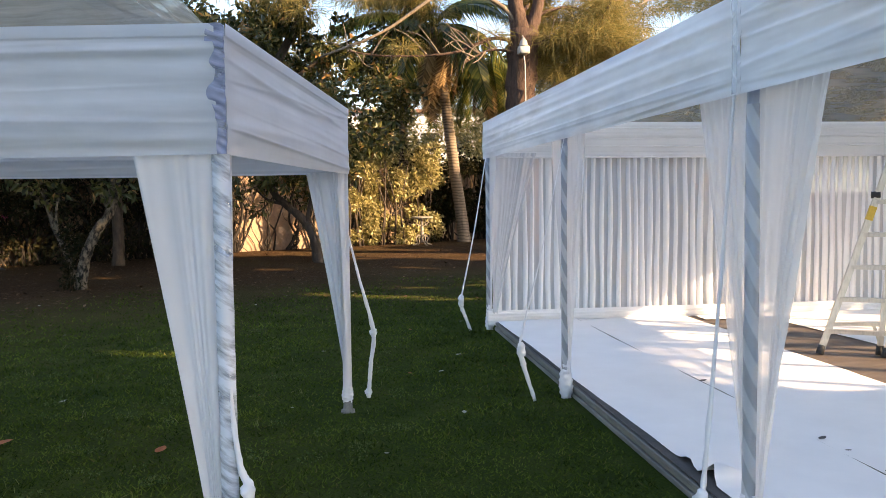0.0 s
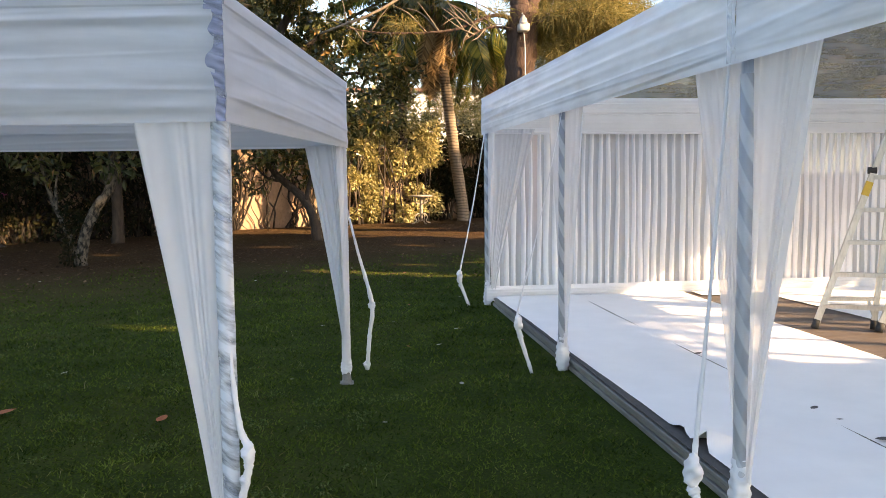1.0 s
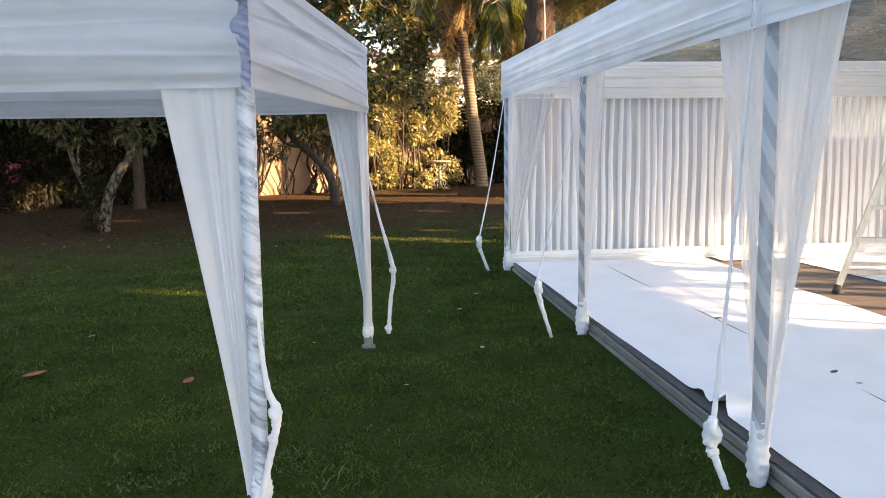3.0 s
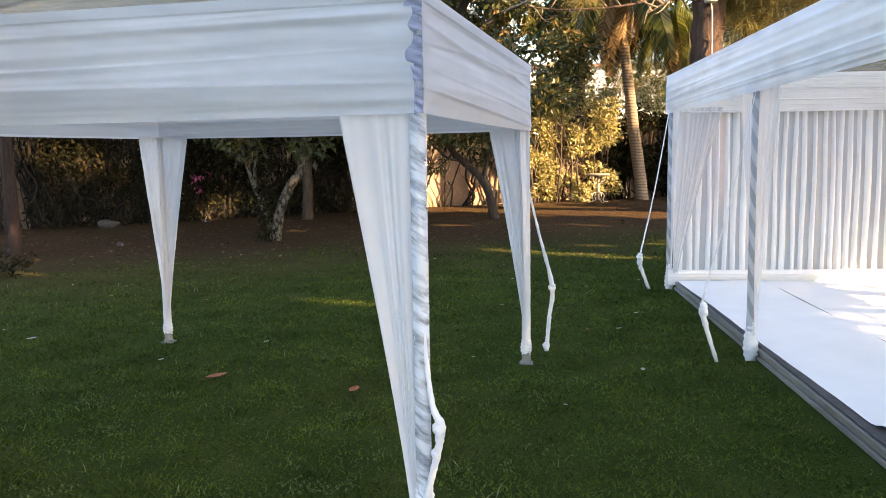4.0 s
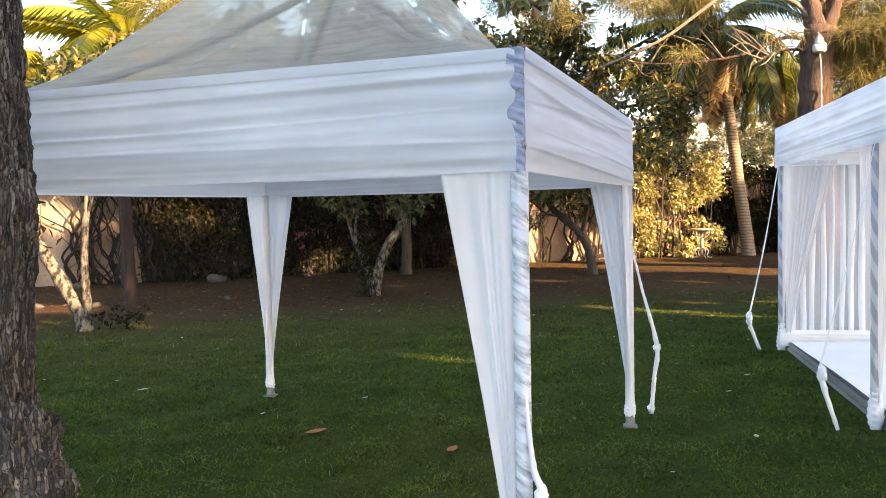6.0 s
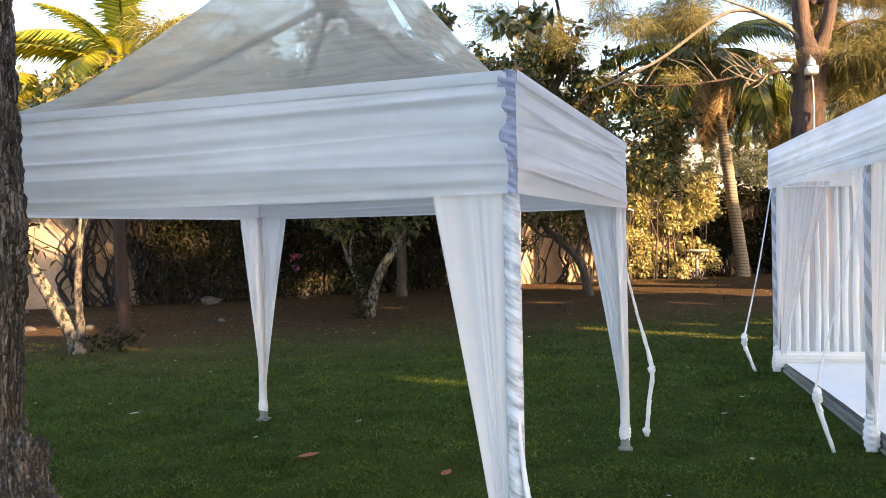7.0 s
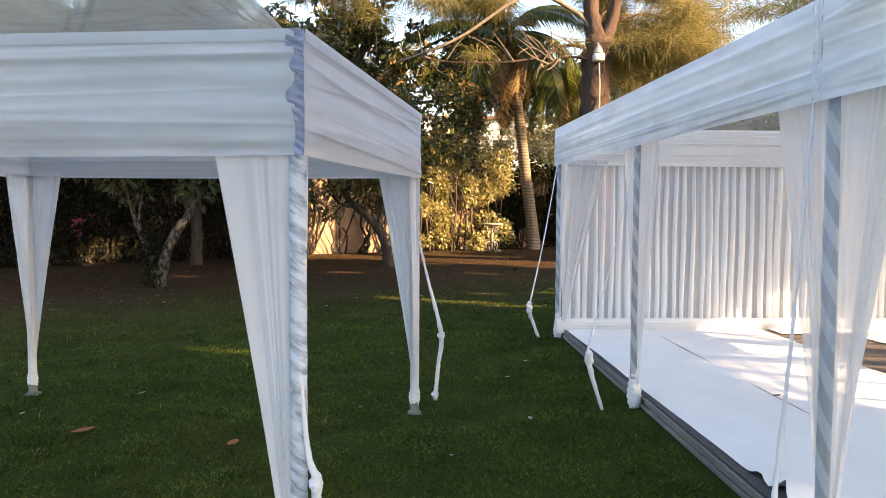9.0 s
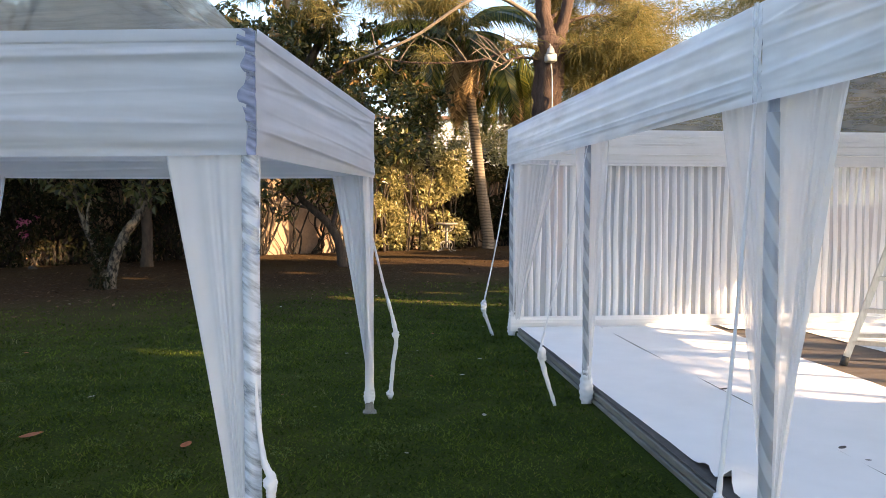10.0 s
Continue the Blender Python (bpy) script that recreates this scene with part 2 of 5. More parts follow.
def plated_bark(name):
    m, n, l, p = material(name)
    c = coords(n)
    warp = n.new("ShaderNodeTexNoise")
    warp.inputs["Scale"].default_value = 9
    warp.inputs["Detail"].default_value = 4
    l.new(c, warp.inputs["Vector"])
    add = n.new("ShaderNodeVectorMath")
    add.operation = "MULTIPLY_ADD"
    add.inputs[1].default_value = (0.045, 0.045, 0.3)
    l.new(warp.outputs["Color"], add.inputs[0])
    l.new(c, add.inputs[2])
    mp = n.new("ShaderNodeMapping")
    mp.inputs["Scale"].default_value = (66, 66, 6.5)
    l.new(add.outputs[0], mp.inputs[0])
    v, e = n.new("ShaderNodeTexVoronoi"), n.new("ShaderNodeTexVoronoi")
    e.feature = "DISTANCE_TO_EDGE"
    for t in (v, e):
        t.inputs["Scale"].default_value = 1.0
        l.new(mp.outputs[0], t.inputs["Vector"])
    sep = n.new("ShaderNodeSeparateColor")
    l.new(v.outputs["Color"], sep.inputs[0])
    fine = noise_node(n, l, 60, 6, c)
    tone = ramp(n, l, sep.outputs[0], [(0.0, (0.035, 0.027, 0.023)), (0.6, (0.1, 0.083, 0.072)), (1.0, (0.2, 0.178, 0.16))])
    tone = mixed(n, l, ramp(n, l, fine, [(0.4, (0, 0, 0)), (0.7, (0.7, 0.7, 0.7))]), tone, (0.03, 0.023, 0.019))
    gap = ramp(n, l, e.outputs["Distance"], [(0.0, (0.25, 0.25, 0.25)), (0.13, (1, 1, 1))])
    l.new(mixed(n, l, gap, (0.012, 0.009, 0.008), tone), p.inputs["Base Color"])
    p.inputs["Roughness"].default_value = 0.95
    bumped(n, l, mixed(n, l, 0.35, gap, fine), 1.0, 0.025, p.inputs["Normal"])
    return m


M_BARK = plated_bark("furrowed_grey_bark")
M_BARK_BROWN = plain("reddish_brown_bark", (0.045, 0.026, 0.019), (0.15, 0.09, 0.064), 9, 0.95, 0, 1.0, 0.05, (1, 1, 0.16))
M_BARK_PALE = plain("pale_lichen_bark", (0.01, 0.008, 0.006), (0.19, 0.155, 0.112), 15, 0.95, 0, 0.8, 0.02, (1, 1, 0.5), 0.08)
M_BARK_DARK = plain("dark_stem_bark", (0.03, 0.022, 0.016), (0.09, 0.065, 0.047), 12, 0.95, 0, 1.0, 0.02, (1, 1, 0.3))
M_TWIG = plain("bare_pale_twig", (0.1, 0.078, 0.056), (0.27, 0.21, 0.15), 14, 0.9, 0, 0.8, 0.01, (1, 1, 0.4))
# near-black base colour holds the deep shade at the wall
M_STEM = plain("stem_bark_shade_toned", (0.008, 0.006, 0.005), (0.032, 0.022, 0.015), 12, 0.95, 0, 1.0, 0.02, (1, 1, 0.3))
M_BARK_REDDISH = plain("reddish_trunk_bark", (0.02, 0.011, 0.008), (0.062, 0.032, 0.02), 9, 0.95, 0, 1.0, 0.04, (1, 1, 0.2))
M_PALM = palm_bark("ringed_palm_bark")
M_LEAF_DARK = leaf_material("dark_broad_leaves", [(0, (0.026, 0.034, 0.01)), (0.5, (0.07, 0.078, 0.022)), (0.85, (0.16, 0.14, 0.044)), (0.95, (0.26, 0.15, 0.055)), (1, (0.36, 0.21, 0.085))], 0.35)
# leaf colour raised to carry the brightness of direct sun
M_LEAF_HEDGE = leaf_material("hedge_leaves_sun_toned", [(0, (0.12, 0.115, 0.04)), (0.5, (0.33, 0.29, 0.11)), (1, (0.55, 0.47, 0.24))])
# leaf colour lowered to paint in the shade under the trees
M_LEAF_VINE = leaf_material("vine_leaves_shade_toned", [(0, (0.008, 0.01, 0.004)), (0.6, (0.018, 0.019, 0.007)), (1, (0.05, 0.036, 0.016))], 0.7, 0.2, 0.1)
M_NEEDLE = leaf_material("casuarina_needles", [(0, (0.1, 0.1, 0.03)), (0.5, (0.21, 0.18, 0.055)), (1, (0.34, 0.26, 0.09))], 0.6, 0.5)
M_FROND = leaf_material("palm_leaflets", [(0, (0.035, 0.055, 0.012)), (0.5, (0.09, 0.11, 0.02)), (1, (0.22, 0.19, 0.03))], 0.4, 0.45)
M_FROND_GOLD = leaf_material("yellow_palm_leaflets", [(0, (0.1, 0.12, 0.015)), (0.5, (0.3, 0.27, 0.02)), (1, (0.45, 0.36, 0.03))], 0.4, 0.5)
M_DEAD = leaf_material("dry_palm_leaflets", [(0, (0.13, 0.085, 0.045)), (0.5, (0.31, 0.2, 0.09)), (1, (0.5, 0.35, 0.18))], 0.8, 0.35)
M_LITTER = leaf_material("leaf_litter", [(0, (0.03, 0.018, 0.01)), (0.6, (0.09, 0.05, 0.026)), (0.93, (0.14, 0.08, 0.042)), (1, (0.24, 0.15, 0.09))], 0.8, 0.1, 0.15)
M_PINK = leaf_material("pink_petals", [(0, (0.3, 0.05, 0.13)), (1, (0.5, 0.14, 0.25))], 0.6, 0.4)
M_DRYLEAF = plain("dry_brown_leaf", (0.24, 0.055, 0.016), (0.4, 0.12, 0.035), 30, 0.8)
M_PALELEAF = plain("pale_fallen_petal", (0.28, 0.26, 0.21), (0.42, 0.4, 0.34), 40, 0.7)
M_STONE = plain("garden_stone", (0.035, 0.028, 0.022), (0.085, 0.07, 0.056), 7, 0.9, 0, 0.6, 0.02)
M_WHITEPAINT = plain("aged_white_paint", (0.5, 0.48, 0.44), (0.66, 0.64, 0.6), 12, 0.6, 0, 0.3)
M_PLASTIC = plain("grey_white_plastic", (0.3, 0.29, 0.27), (0.42, 0.4, 0.37), 10, 0.5)
M_TABLE = plain("weathered_cast_stone", (0.2, 0.17, 0.14), (0.36, 0.32, 0.27), 9, 0.9, 0, 0.5)
M_HOUSE = plain("white_house_paint", (0.62, 0.6, 0.56), (0.78, 0.77, 0.74), 1.0, 0.85)
M_TILE = plain("roof_tiles", (0.22, 0.11, 0.07), (0.32, 0.17, 0.11), 3, 0.9)
M_PANE = plain("dark_window_pane", (0.03, 0.035, 0.04), (0.05, 0.055, 0.06), 3, 0.1)

# ---- mesh helpers ----


def thing(name, label, category, at=(0, 0, 0), rz=0.0, group="", kind=""):
    ob = new(name)
    ob.empty_display_size = 0.1
    ob.matrix_basis = pose(*at, 0, 0, rz)
    return tagged(ob, label, category, group, kind)


def mesh(name, verts, faces, mat, smooth=True):
    me = bpy.data.meshes.new(name)
    me.from_pydata(verts if isinstance(verts, list) else verts.tolist(), [], faces if isinstance(faces, list) else faces.tolist())
    me.materials.append(mat)
    if smooth:
        me.polygons.foreach_set("use_smooth", [True] * len(me.polygons))
    me.update()
    return me


def link(name, me, parent=None, label="", m=None):
    ob = new(name, me)
    if parent is not None:
        ob.parent = parent
    if m is not None:
        ob.matrix_basis = m
    return tagged(ob, label)


def grid(fn, nu, nv):
    """Vertices and quads of the sheet fn(u, v), u and v arrays from 0 to 1."""
    u, v = np.meshgrid(np.linspace(0, 1, nu), np.linspace(0, 1, nv), indexing="ij")
    pts = np.stack(fn(u, v), -1).reshape(-1, 3)
    i = np.arange(nu * nv).reshape(nu, nv)
    q = np.stack([i[:-1, :-1], i[1:, :-1], i[1:, 1:], i[:-1, 1:]], -1).reshape(-1, 4)
    return pts, q


def tube(path, radii, sides=8, wobble=0.0, rng=None, caps=True):
    pts = [Vector(p) for p in path]
    verts, faces = [], []
    ref = Vector((0.37, 0.91, 0.17)).normalized()
    for i, p in enumerate(pts):
        d = (pts[min(i + 1, len(pts) - 1)] - pts[max(i - 1, 0)]).normalized()
        a = d.cross(ref).normalized()
        b = d.cross(a)
        for k in range(sides):
            t = 2 * math.pi * k / sides
            r = radii[i] * (1 + (rng.uniform(-wobble, wobble) if rng else 0))
            verts.append(tuple(p + (a * math.cos(t) + b * math.sin(t)) * r))
    for i in range(len(pts) - 1):
        for k in range(sides):
            k2 = (k + 1) % sides
            faces.append([i * sides + k, i * sides + k2, (i + 1) * sides + k2, (i + 1) * sides + k])
    if caps:
        faces.append(list(range(sides))[::-1])
        faces.append([(len(pts) - 1) * sides + k for k in range(sides)])
    return verts, faces


def joined(pieces):
    verts, faces = [], []
    for v, f in pieces:
        o = len(verts)
        verts += [tuple(p) for p in v]
        faces += [[i + o for i in q] for q in f]
    return verts, faces


def smooth_path(points, steps=6):
    """Points on a soft curve through the given ones."""
    p = [Vector(q) for q in points]
    p = [2 * p[0] - p[1]] + p + [2 * p[-1] - p[-2]]
    out = []
    for i in range(1, len(p) - 2):
        for s in range(steps):
            t = s / steps
            out.append(0.5 * (2 * p[i] + (p[i + 1] - p[i - 1]) * t + (2 * p[i - 1] - 5 * p[i] + 4 * p[i + 1] - p[i + 2]) * t * t + (3 * p[i] - p[i - 1] - 3 * p[i + 1] + p[i + 2]) * t ** 3))
    out.append(p[-2])
    return out


def box(x0, y0, z0, x1, y1, z1, bevel=0.004):
    bm = bmesh.new()
    bmesh.ops.create_cube(bm, size=1)
    for v in bm.verts:
        v.co = Vector(((x0, x1)[v.co.x > 0], (y0, y1)[v.co.y > 0], (z0, z1)[v.co.z > 0]))
    if bevel:
        bmesh.ops.bevel(bm, geom=bm.edges[:], offset=bevel, segments=1, affect="EDGES")
    v = [tuple(q.co) for q in bm.verts]
    bm.verts.index_update()
    f = [[q.index for q in fc.verts] for fc in bm.faces]
    bm.free()
    return v, f


def leaf_cloud(rng, centres, radii, count, size, flat=0.5, droop=0.3):
    """Diamond leaves, each bent along its rib, thick towards the rim of each clump."""
    c, r = np.array(centres, float), np.array(radii, float)
    if r.ndim == 1:
        r = np.stack([r, r, r * 0.75], -1)
    w = r.prod(1) ** 0.66
    pick = rng.choice(len(c), count, p=w / w.sum())
    d = rng.normal(size=(count, 3))
    d /= np.linalg.norm(d, axis=1, keepdims=True)
    rad = rng.uniform(0.25, 1.0, (count, 1)) ** 0.5
    pos = c[pick] + d * rad * r[pick]
    pos += rng.normal(scale=0.06, size=pos.shape) * r[pick]
    ax = rng.normal(size=(count, 3)) + d * 0.6
    ax[:, 2] -= droop
    ax /= np.linalg.norm(ax, axis=1, keepdims=True)
    up = rng.normal(size=(count, 3)) * (1 - flat)
    up[:, 2] += flat
    side = np.cross(ax, up)
    side /= np.linalg.norm(side, axis=1, keepdims=True) + 1e-6
    nrm = np.cross(side, ax)
    s = (size * rng.uniform(0.6, 1.3, (count, 1)))
    a, b = pos, pos + ax * s - nrm * s * 0.12
    m = pos + ax * s * 0.5 + nrm * s * 0.08
    l, q = m + side * s * 0.27, m - side * s * 0.27
    v = np.stack([a, l, b, q], 1).reshape(-1, 3)
    i = np.arange(count)[:, None] * 4
    f = np.concatenate([i + [[0, 1, 2]], i + [[0, 2, 3]]], 0)
    return v, f


def strand_cloud(rng, centres, radii, count, length, width):
    """Fine drooping strands, as casuarina and pine twigs have."""
    c, r = np.array(centres, float), np.array(radii, float)
    pick = rng.choice(len(c), count, p=r ** 2 / (r ** 2).sum())
    d = rng.normal(size=(count, 3))
    d /= np.linalg.norm(d, axis=1, keepdims=True)
    p0 = c[pick] + d * r[pick][:, None] * rng.uniform(0.1, 1.0, (count, 1)) * np.array([1, 1, 0.55])
    out = d * np.array([1, 1, 0.4]) + rng.normal(scale=0.35, size=(count, 3))
    L = length * rng.uniform(0.5, 1.3, (count, 1))
    p1 = p0 + out * L * 0.5
    p1[:, 2:] -= L * 0.08
    p2 = p1 + out * L * 0.28
    p2[:, 2:] -= L * 0.5
    s = np.cross(out, rng.normal(size=(count, 3)))
    s /= np.linalg.norm(s, axis=1, keepdims=True) + 1e-6
    s *= width
    v = np.stack([p0 - s, p0 + s, p1 - s, p1 + s, p2], 1).reshape(-1, 3)
    i = np.arange(count)[:, None] * 5
    f = [q for q in np.concatenate([i + [[0, 1, 3]], i + [[0, 3, 2]], i + [[2, 3, 4]]], 0).tolist()]
    return v, f


# ---- ground ----


def ground_height(x, y):
    low = -0.045 * np.exp(-((x - 0.85) ** 2 + (y - 5.9) ** 2) / 0.8)
    return low + 0.02 * np.sin(x * 0.9 + 0.4) * np.cos(y * 0.7) * np.clip((y - 9.5) / 4, 0, 1)


def build_ground():
    def fn(u, v):
        x = np.sign(u - 0.5) * np.abs(2 * u - 1) ** 2.9 * 400
        y = 7 + np.sign(v - 0.5) * np.abs(2 * v - 1) ** 2.9 * 400
        return x, y, ground_height(x, y)
    pts, q = grid(fn, 221, 221)
    ob = new("ground", mesh("ground", pts, q, M_GROUND))
    tagged(ob, "mown green lawn turning to brown leaf litter by the wall", "lawn", kind="structure")
    rng = np.random.default_rng(3)
    n = 300000
    y = 0.6 + 14.6 * rng.uniform(0, 1, n) ** 1.5
    side = rng.uniform(-1.0, 0.75, n)
    x = 0.7 + (y + 1.4) * side
    thin = np.clip((y - 0.5 * x + 2.5 * np.sin(x * 1.9) * np.sin(y * 1.3) * 0.5 - 8.4) / 6.0, 0, 1)
    keep = ((x < 2.42) | (y > 9.3)) & (rng.uniform(0, 1, n) > thin) & (rng.uniform(0, 1, n) < np.clip((y - 0.6) / 1.5, 0, 1) * np.clip((side + 1.0) / 0.12, 0, 1))
    x, y = x[keep], y[keep]
    clump = np.sin(x * 5.1 + np.sin(y * 3.7) * 2) * np.sin(y * 4.3 + np.sin(x * 2.9) * 2)
    h = (0.01 + 0.007 * clump + rng.uniform(0, 0.009, len(x))) * (1 + 0.06 * y)
    a = rng.uniform(0, 6.283, len(x))
    w = 0.003 * (1 + 0.2 * y)
    lean = rng.normal(scale=1.0, size=(len(x), 2)) * h[:, None]
    z = ground_height(x, y)
    v = np.stack([np.stack([x - np.cos(a) * w, y - np.sin(a) * w, z], -1),
                  np.stack([x + np.cos(a) * w, y + np.sin(a) * w, z], -1),
                  np.stack([x + lean[:, 0], y + lean[:, 1], z + h], -1)], 1).reshape(-1, 3)
    g = new("grass", mesh("grass", v, np.arange(len(v)).reshape(-1, 3), M_GRASS, False))
    tagged(g, "short dark green mown grass blades", "grass", kind="stuff")


build_ground()

# ---- boundary wall with creepers ----
W0, W1 = Vector((-26.0, 7.0, 0)), Vector((22.0, 39.4, 0))
WD = (W1 - W0).normalized()
WN = Vector((WD.y, -WD.x, 0))


def on_wall(s, off=0.0, z=0.0):
    """The point that lies s metres along the wall and off metres before it."""
    return W0 + WD * s + WN * off + Vector((0, 0, z))


def build_wall():
    L = (W1 - W0).length

    def front(u, v):
        s, z = u * L, v * 2.45
        bump = 0.03 * np.sin(s * 1.7) * np.sin(z * 2.3 + s)
        return W0.x + WD.x * s + WN.x * bump, W0.y + WD.y * s + WN.y * bump, z - 0.1
    pts, q = grid(front, 220, 14)
    back = pts - np.array(WN) * 0.22
    n = len(pts)
    i = np.arange(n).reshape(220, 14)
    top = np.stack([i[:-1, -1], i[1:, -1], i[1:, -1] + n, i[:-1, -1] + n], -1)
    ob = new("wall_north", mesh("wall_north", np.concatenate([pts, back]), np.concatenate([q, q[:, ::-1] + n, top]), M_PLASTER, False))
    tagged(ob, "old peach plastered garden boundary wall", "garden wall", kind="structure")
    rng = np.random.default_rng(8)
    r = random.Random(5)
    pieces = []
    for k in range(520):
        s = r.uniform(19.5, 50) if k % 3 == 0 else r.uniform(19.2, 29) if k % 4 else r.uniform(17.6, 20.8)
        p, z = on_wall(s, r.uniform(0.03, 0.25)), 0.0
        path = [tuple(p)]
        for j in range(6):
            z += r.uniform(0.2, 0.55)
            p = p + WD * r.gauss(0, 0.2) + WN * r.uniform(-0.02, 0.06)
            path.append((p.x, p.y, z))
        rad = r.choice([0.008, 0.012, 0.02, 0.03, 0.045])
        way = smooth_path(path, 3)
        pieces.append(tube(way, [rad * (1 - 0.6 * j / len(way)) * r.uniform(0.85, 1.2) for j in range(len(way))], 5))
    # stems and leaves below get their wall shade from dark base colours
    v, f = joined(pieces)
    tagged(new("creeper_stems", mesh("creeper_stems", v, f, M_STEM)), "tangled creeper stems climbing the garden wall, coloured dark for shade", "creeper", kind="stuff")
    cs, rs = [], []
    for k in range(360):
        s = r.uniform(19.3, 28.4) if k < 290 else r.uniform(33.5, 52)
        z = r.uniform(1.3, 2.9) if r.random() < 0.6 else r.uniform(0.1, 1.4)
        p = on_wall(s, r.uniform(0.05, 0.45), z)
        cs.append(tuple(p))
        rs.append((0.55, 0.5, r.uniform(0.25, 0.5)))
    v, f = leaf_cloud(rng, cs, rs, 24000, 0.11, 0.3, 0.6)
    tagged(new("creeper_leaves", mesh("creeper_leaves", v, f, M_LEAF_VINE, False)), "creeper leaves hanging over the garden wall, coloured dark for shade", "creeper", kind="stuff")


build_wall()

# ---- tents: shared parts ----


def ridge(a):
    return 1 - np.abs(np.sin(a)) ** 0.8


def draped_band(p0, p1, z0, z1, out, seed, folds=8, depth=0.028, sag=0.02, inset=(0.0, 0.0), tilt=1.0, lines=0, hem=0.0):
    """A band of cloth gathered in long folds between two posts; out points to its outer side."""
    rng = np.random.default_rng(seed)
    a, b = np.array(p0, float), np.array(p1, float)
    d = (b - a) / np.linalg.norm(b - a)
    a, b = a + d * inset[0], b - d * inset[1]
    ph = rng.uniform(0, 6.28, 12)
    n = lines or int(folds * 4)
    at = (np.arange(n) + rng.uniform(0.1, 0.9, n)) / n
    slope, bow, wide = rng.normal(scale=0.07 * tilt, size=n), rng.normal(scale=0.06, size=n), rng.uniform(*((0.014, 0.05) if lines else (0.007, 0.032)), n)
    high, where, reach, lap = rng.uniform(0.3, 1.0, n), rng.uniform(0, 1, n), rng.uniform(0.25, 0.9, n), rng.choice([-1.0, 1.0], n)

    def fn(u, v):
        mid = np.sin(np.pi * u)
        f = 0.35 * np.sin(np.pi * folds * 0.7 * v + 0.8 * np.sin(2 * u + ph[0]) + ph[1]) + 0.15 * np.sin(np.pi * folds * 1.6 * v + 1.2 * np.sin(3.3 * u + ph[2]))
        for k in range(n):
            line = at[k] + slope[k] * (u - 0.5) + bow[k] * mid
            e = (v - line) / wide[k]
            gain = np.exp(-((u - where[k]) / reach[k]) ** 2) * high[k]
            f = f + gain * (0.5 * np.exp(-e * e) + 0.4 * lap[k] * np.tanh(e * 1.6) * np.exp(-(e / 5) ** 2))
        end = np.exp(-(u * 9) ** 2) + np.exp(-((1 - u) * 9) ** 2)
        f = f + end * 0.3 * np.sin(np.pi * v * folds * 3.7 + 2.2 * np.sin(u * 11 + ph[3]) + ph[4])
        f = f * np.clip((1 - hem - v) / 0.04, 0.06, 1) if hem else f
        rim = np.minimum(1, np.minimum(v, 1 - v) * 12)
        o = depth * (0.5 * f - 0.1) * rim * np.minimum(1, 0.35 + np.minimum(u, 1 - u) * 12) + 0.012 * mid * np.sin(np.pi * v)
        if hem:
            o = o + 0.006 * (v > 1 - hem)
        z = z0 + (z1 - z0) * v - sag * mid * (1 - v)
        x = a[0] + (b[0] - a[0]) * u + out[0] * o
        y = a[1] + (b[1] - a[1]) * u + out[1] * o
        return x, y, z
    return grid(fn, 90, 150)


def leg_drape(p, along, out, width, top, foot, seed, folds=3, waist=0.035):
    """A curtain that hangs from the band beside a post and is gathered at the post's foot."""
    rng = np.random.default_rng(seed)
    ph = rng.uniform(0, 6.28, 6)

    def fn(u, v):
        h = 1 - v
        w = waist + (width - waist) * (v ** 1.15)
        s = w * u
        amp = 0.009 + 0.013 * v
        uu = u + 0.06 * np.sin(u * 9 + ph[4]) + 0.03 * np.sin(v * 4 + ph[5])
        f = np.sin(uu * folds * 2 * np.pi + ph[0] + 0.8 * np.sin(v * 3 + ph[1])) * (0.6 + 0.4 * np.sin(u * 7 + ph[2])) + 0.45 * np.sin(uu * folds * 5.1 * np.pi + ph[2]) * (0.5 + 0.5 * np.sin(u * 5 + v * 2 + ph[3]))
        o = amp * f * (0.5 + 0.5 * u) * (1 - 0.5 * v ** 6)
        z = foot + (top - foot) * v + 0.01 * np.sin(u * 9 + ph[3]) * h
        return p[0] + along[0] * s + out[0] * o, p[1] + along[1] * s + out[1] * o, z
    return grid(fn, 72, 30)


def wrap_bundle(p, z0, z1, r0, seed, lobes=0.18):
    """Cloth wound about a post's foot, lumpy."""
    rng = np.random.default_rng(seed)
    ph = rng.uniform(0, 6.28, 5)

    def fn(u, v):
        t = u * 2 * np.pi
        r = r0 * (0.85 + 0.4 * np.sin(np.pi * (1 - v) ** 1.9) + lobes * 0.5 * np.sin(2 * t + ph[0] + 3 * v) + 0.16 * ridge(v * 21 + 1.0 * t + ph[1]) + 0.06 * np.sin(5 * t + ph[2] + 6 * v) + 0.05 * np.sin(v * 40 - 2 * t + ph[3]))
        r = r * np.where(v > 0.97, 0.6, 1)
        return p[0] + r * np.cos(t), p[1] + r * np.sin(t), z0 + (z1 - z0) * v
    return grid(fn, 40, 36)


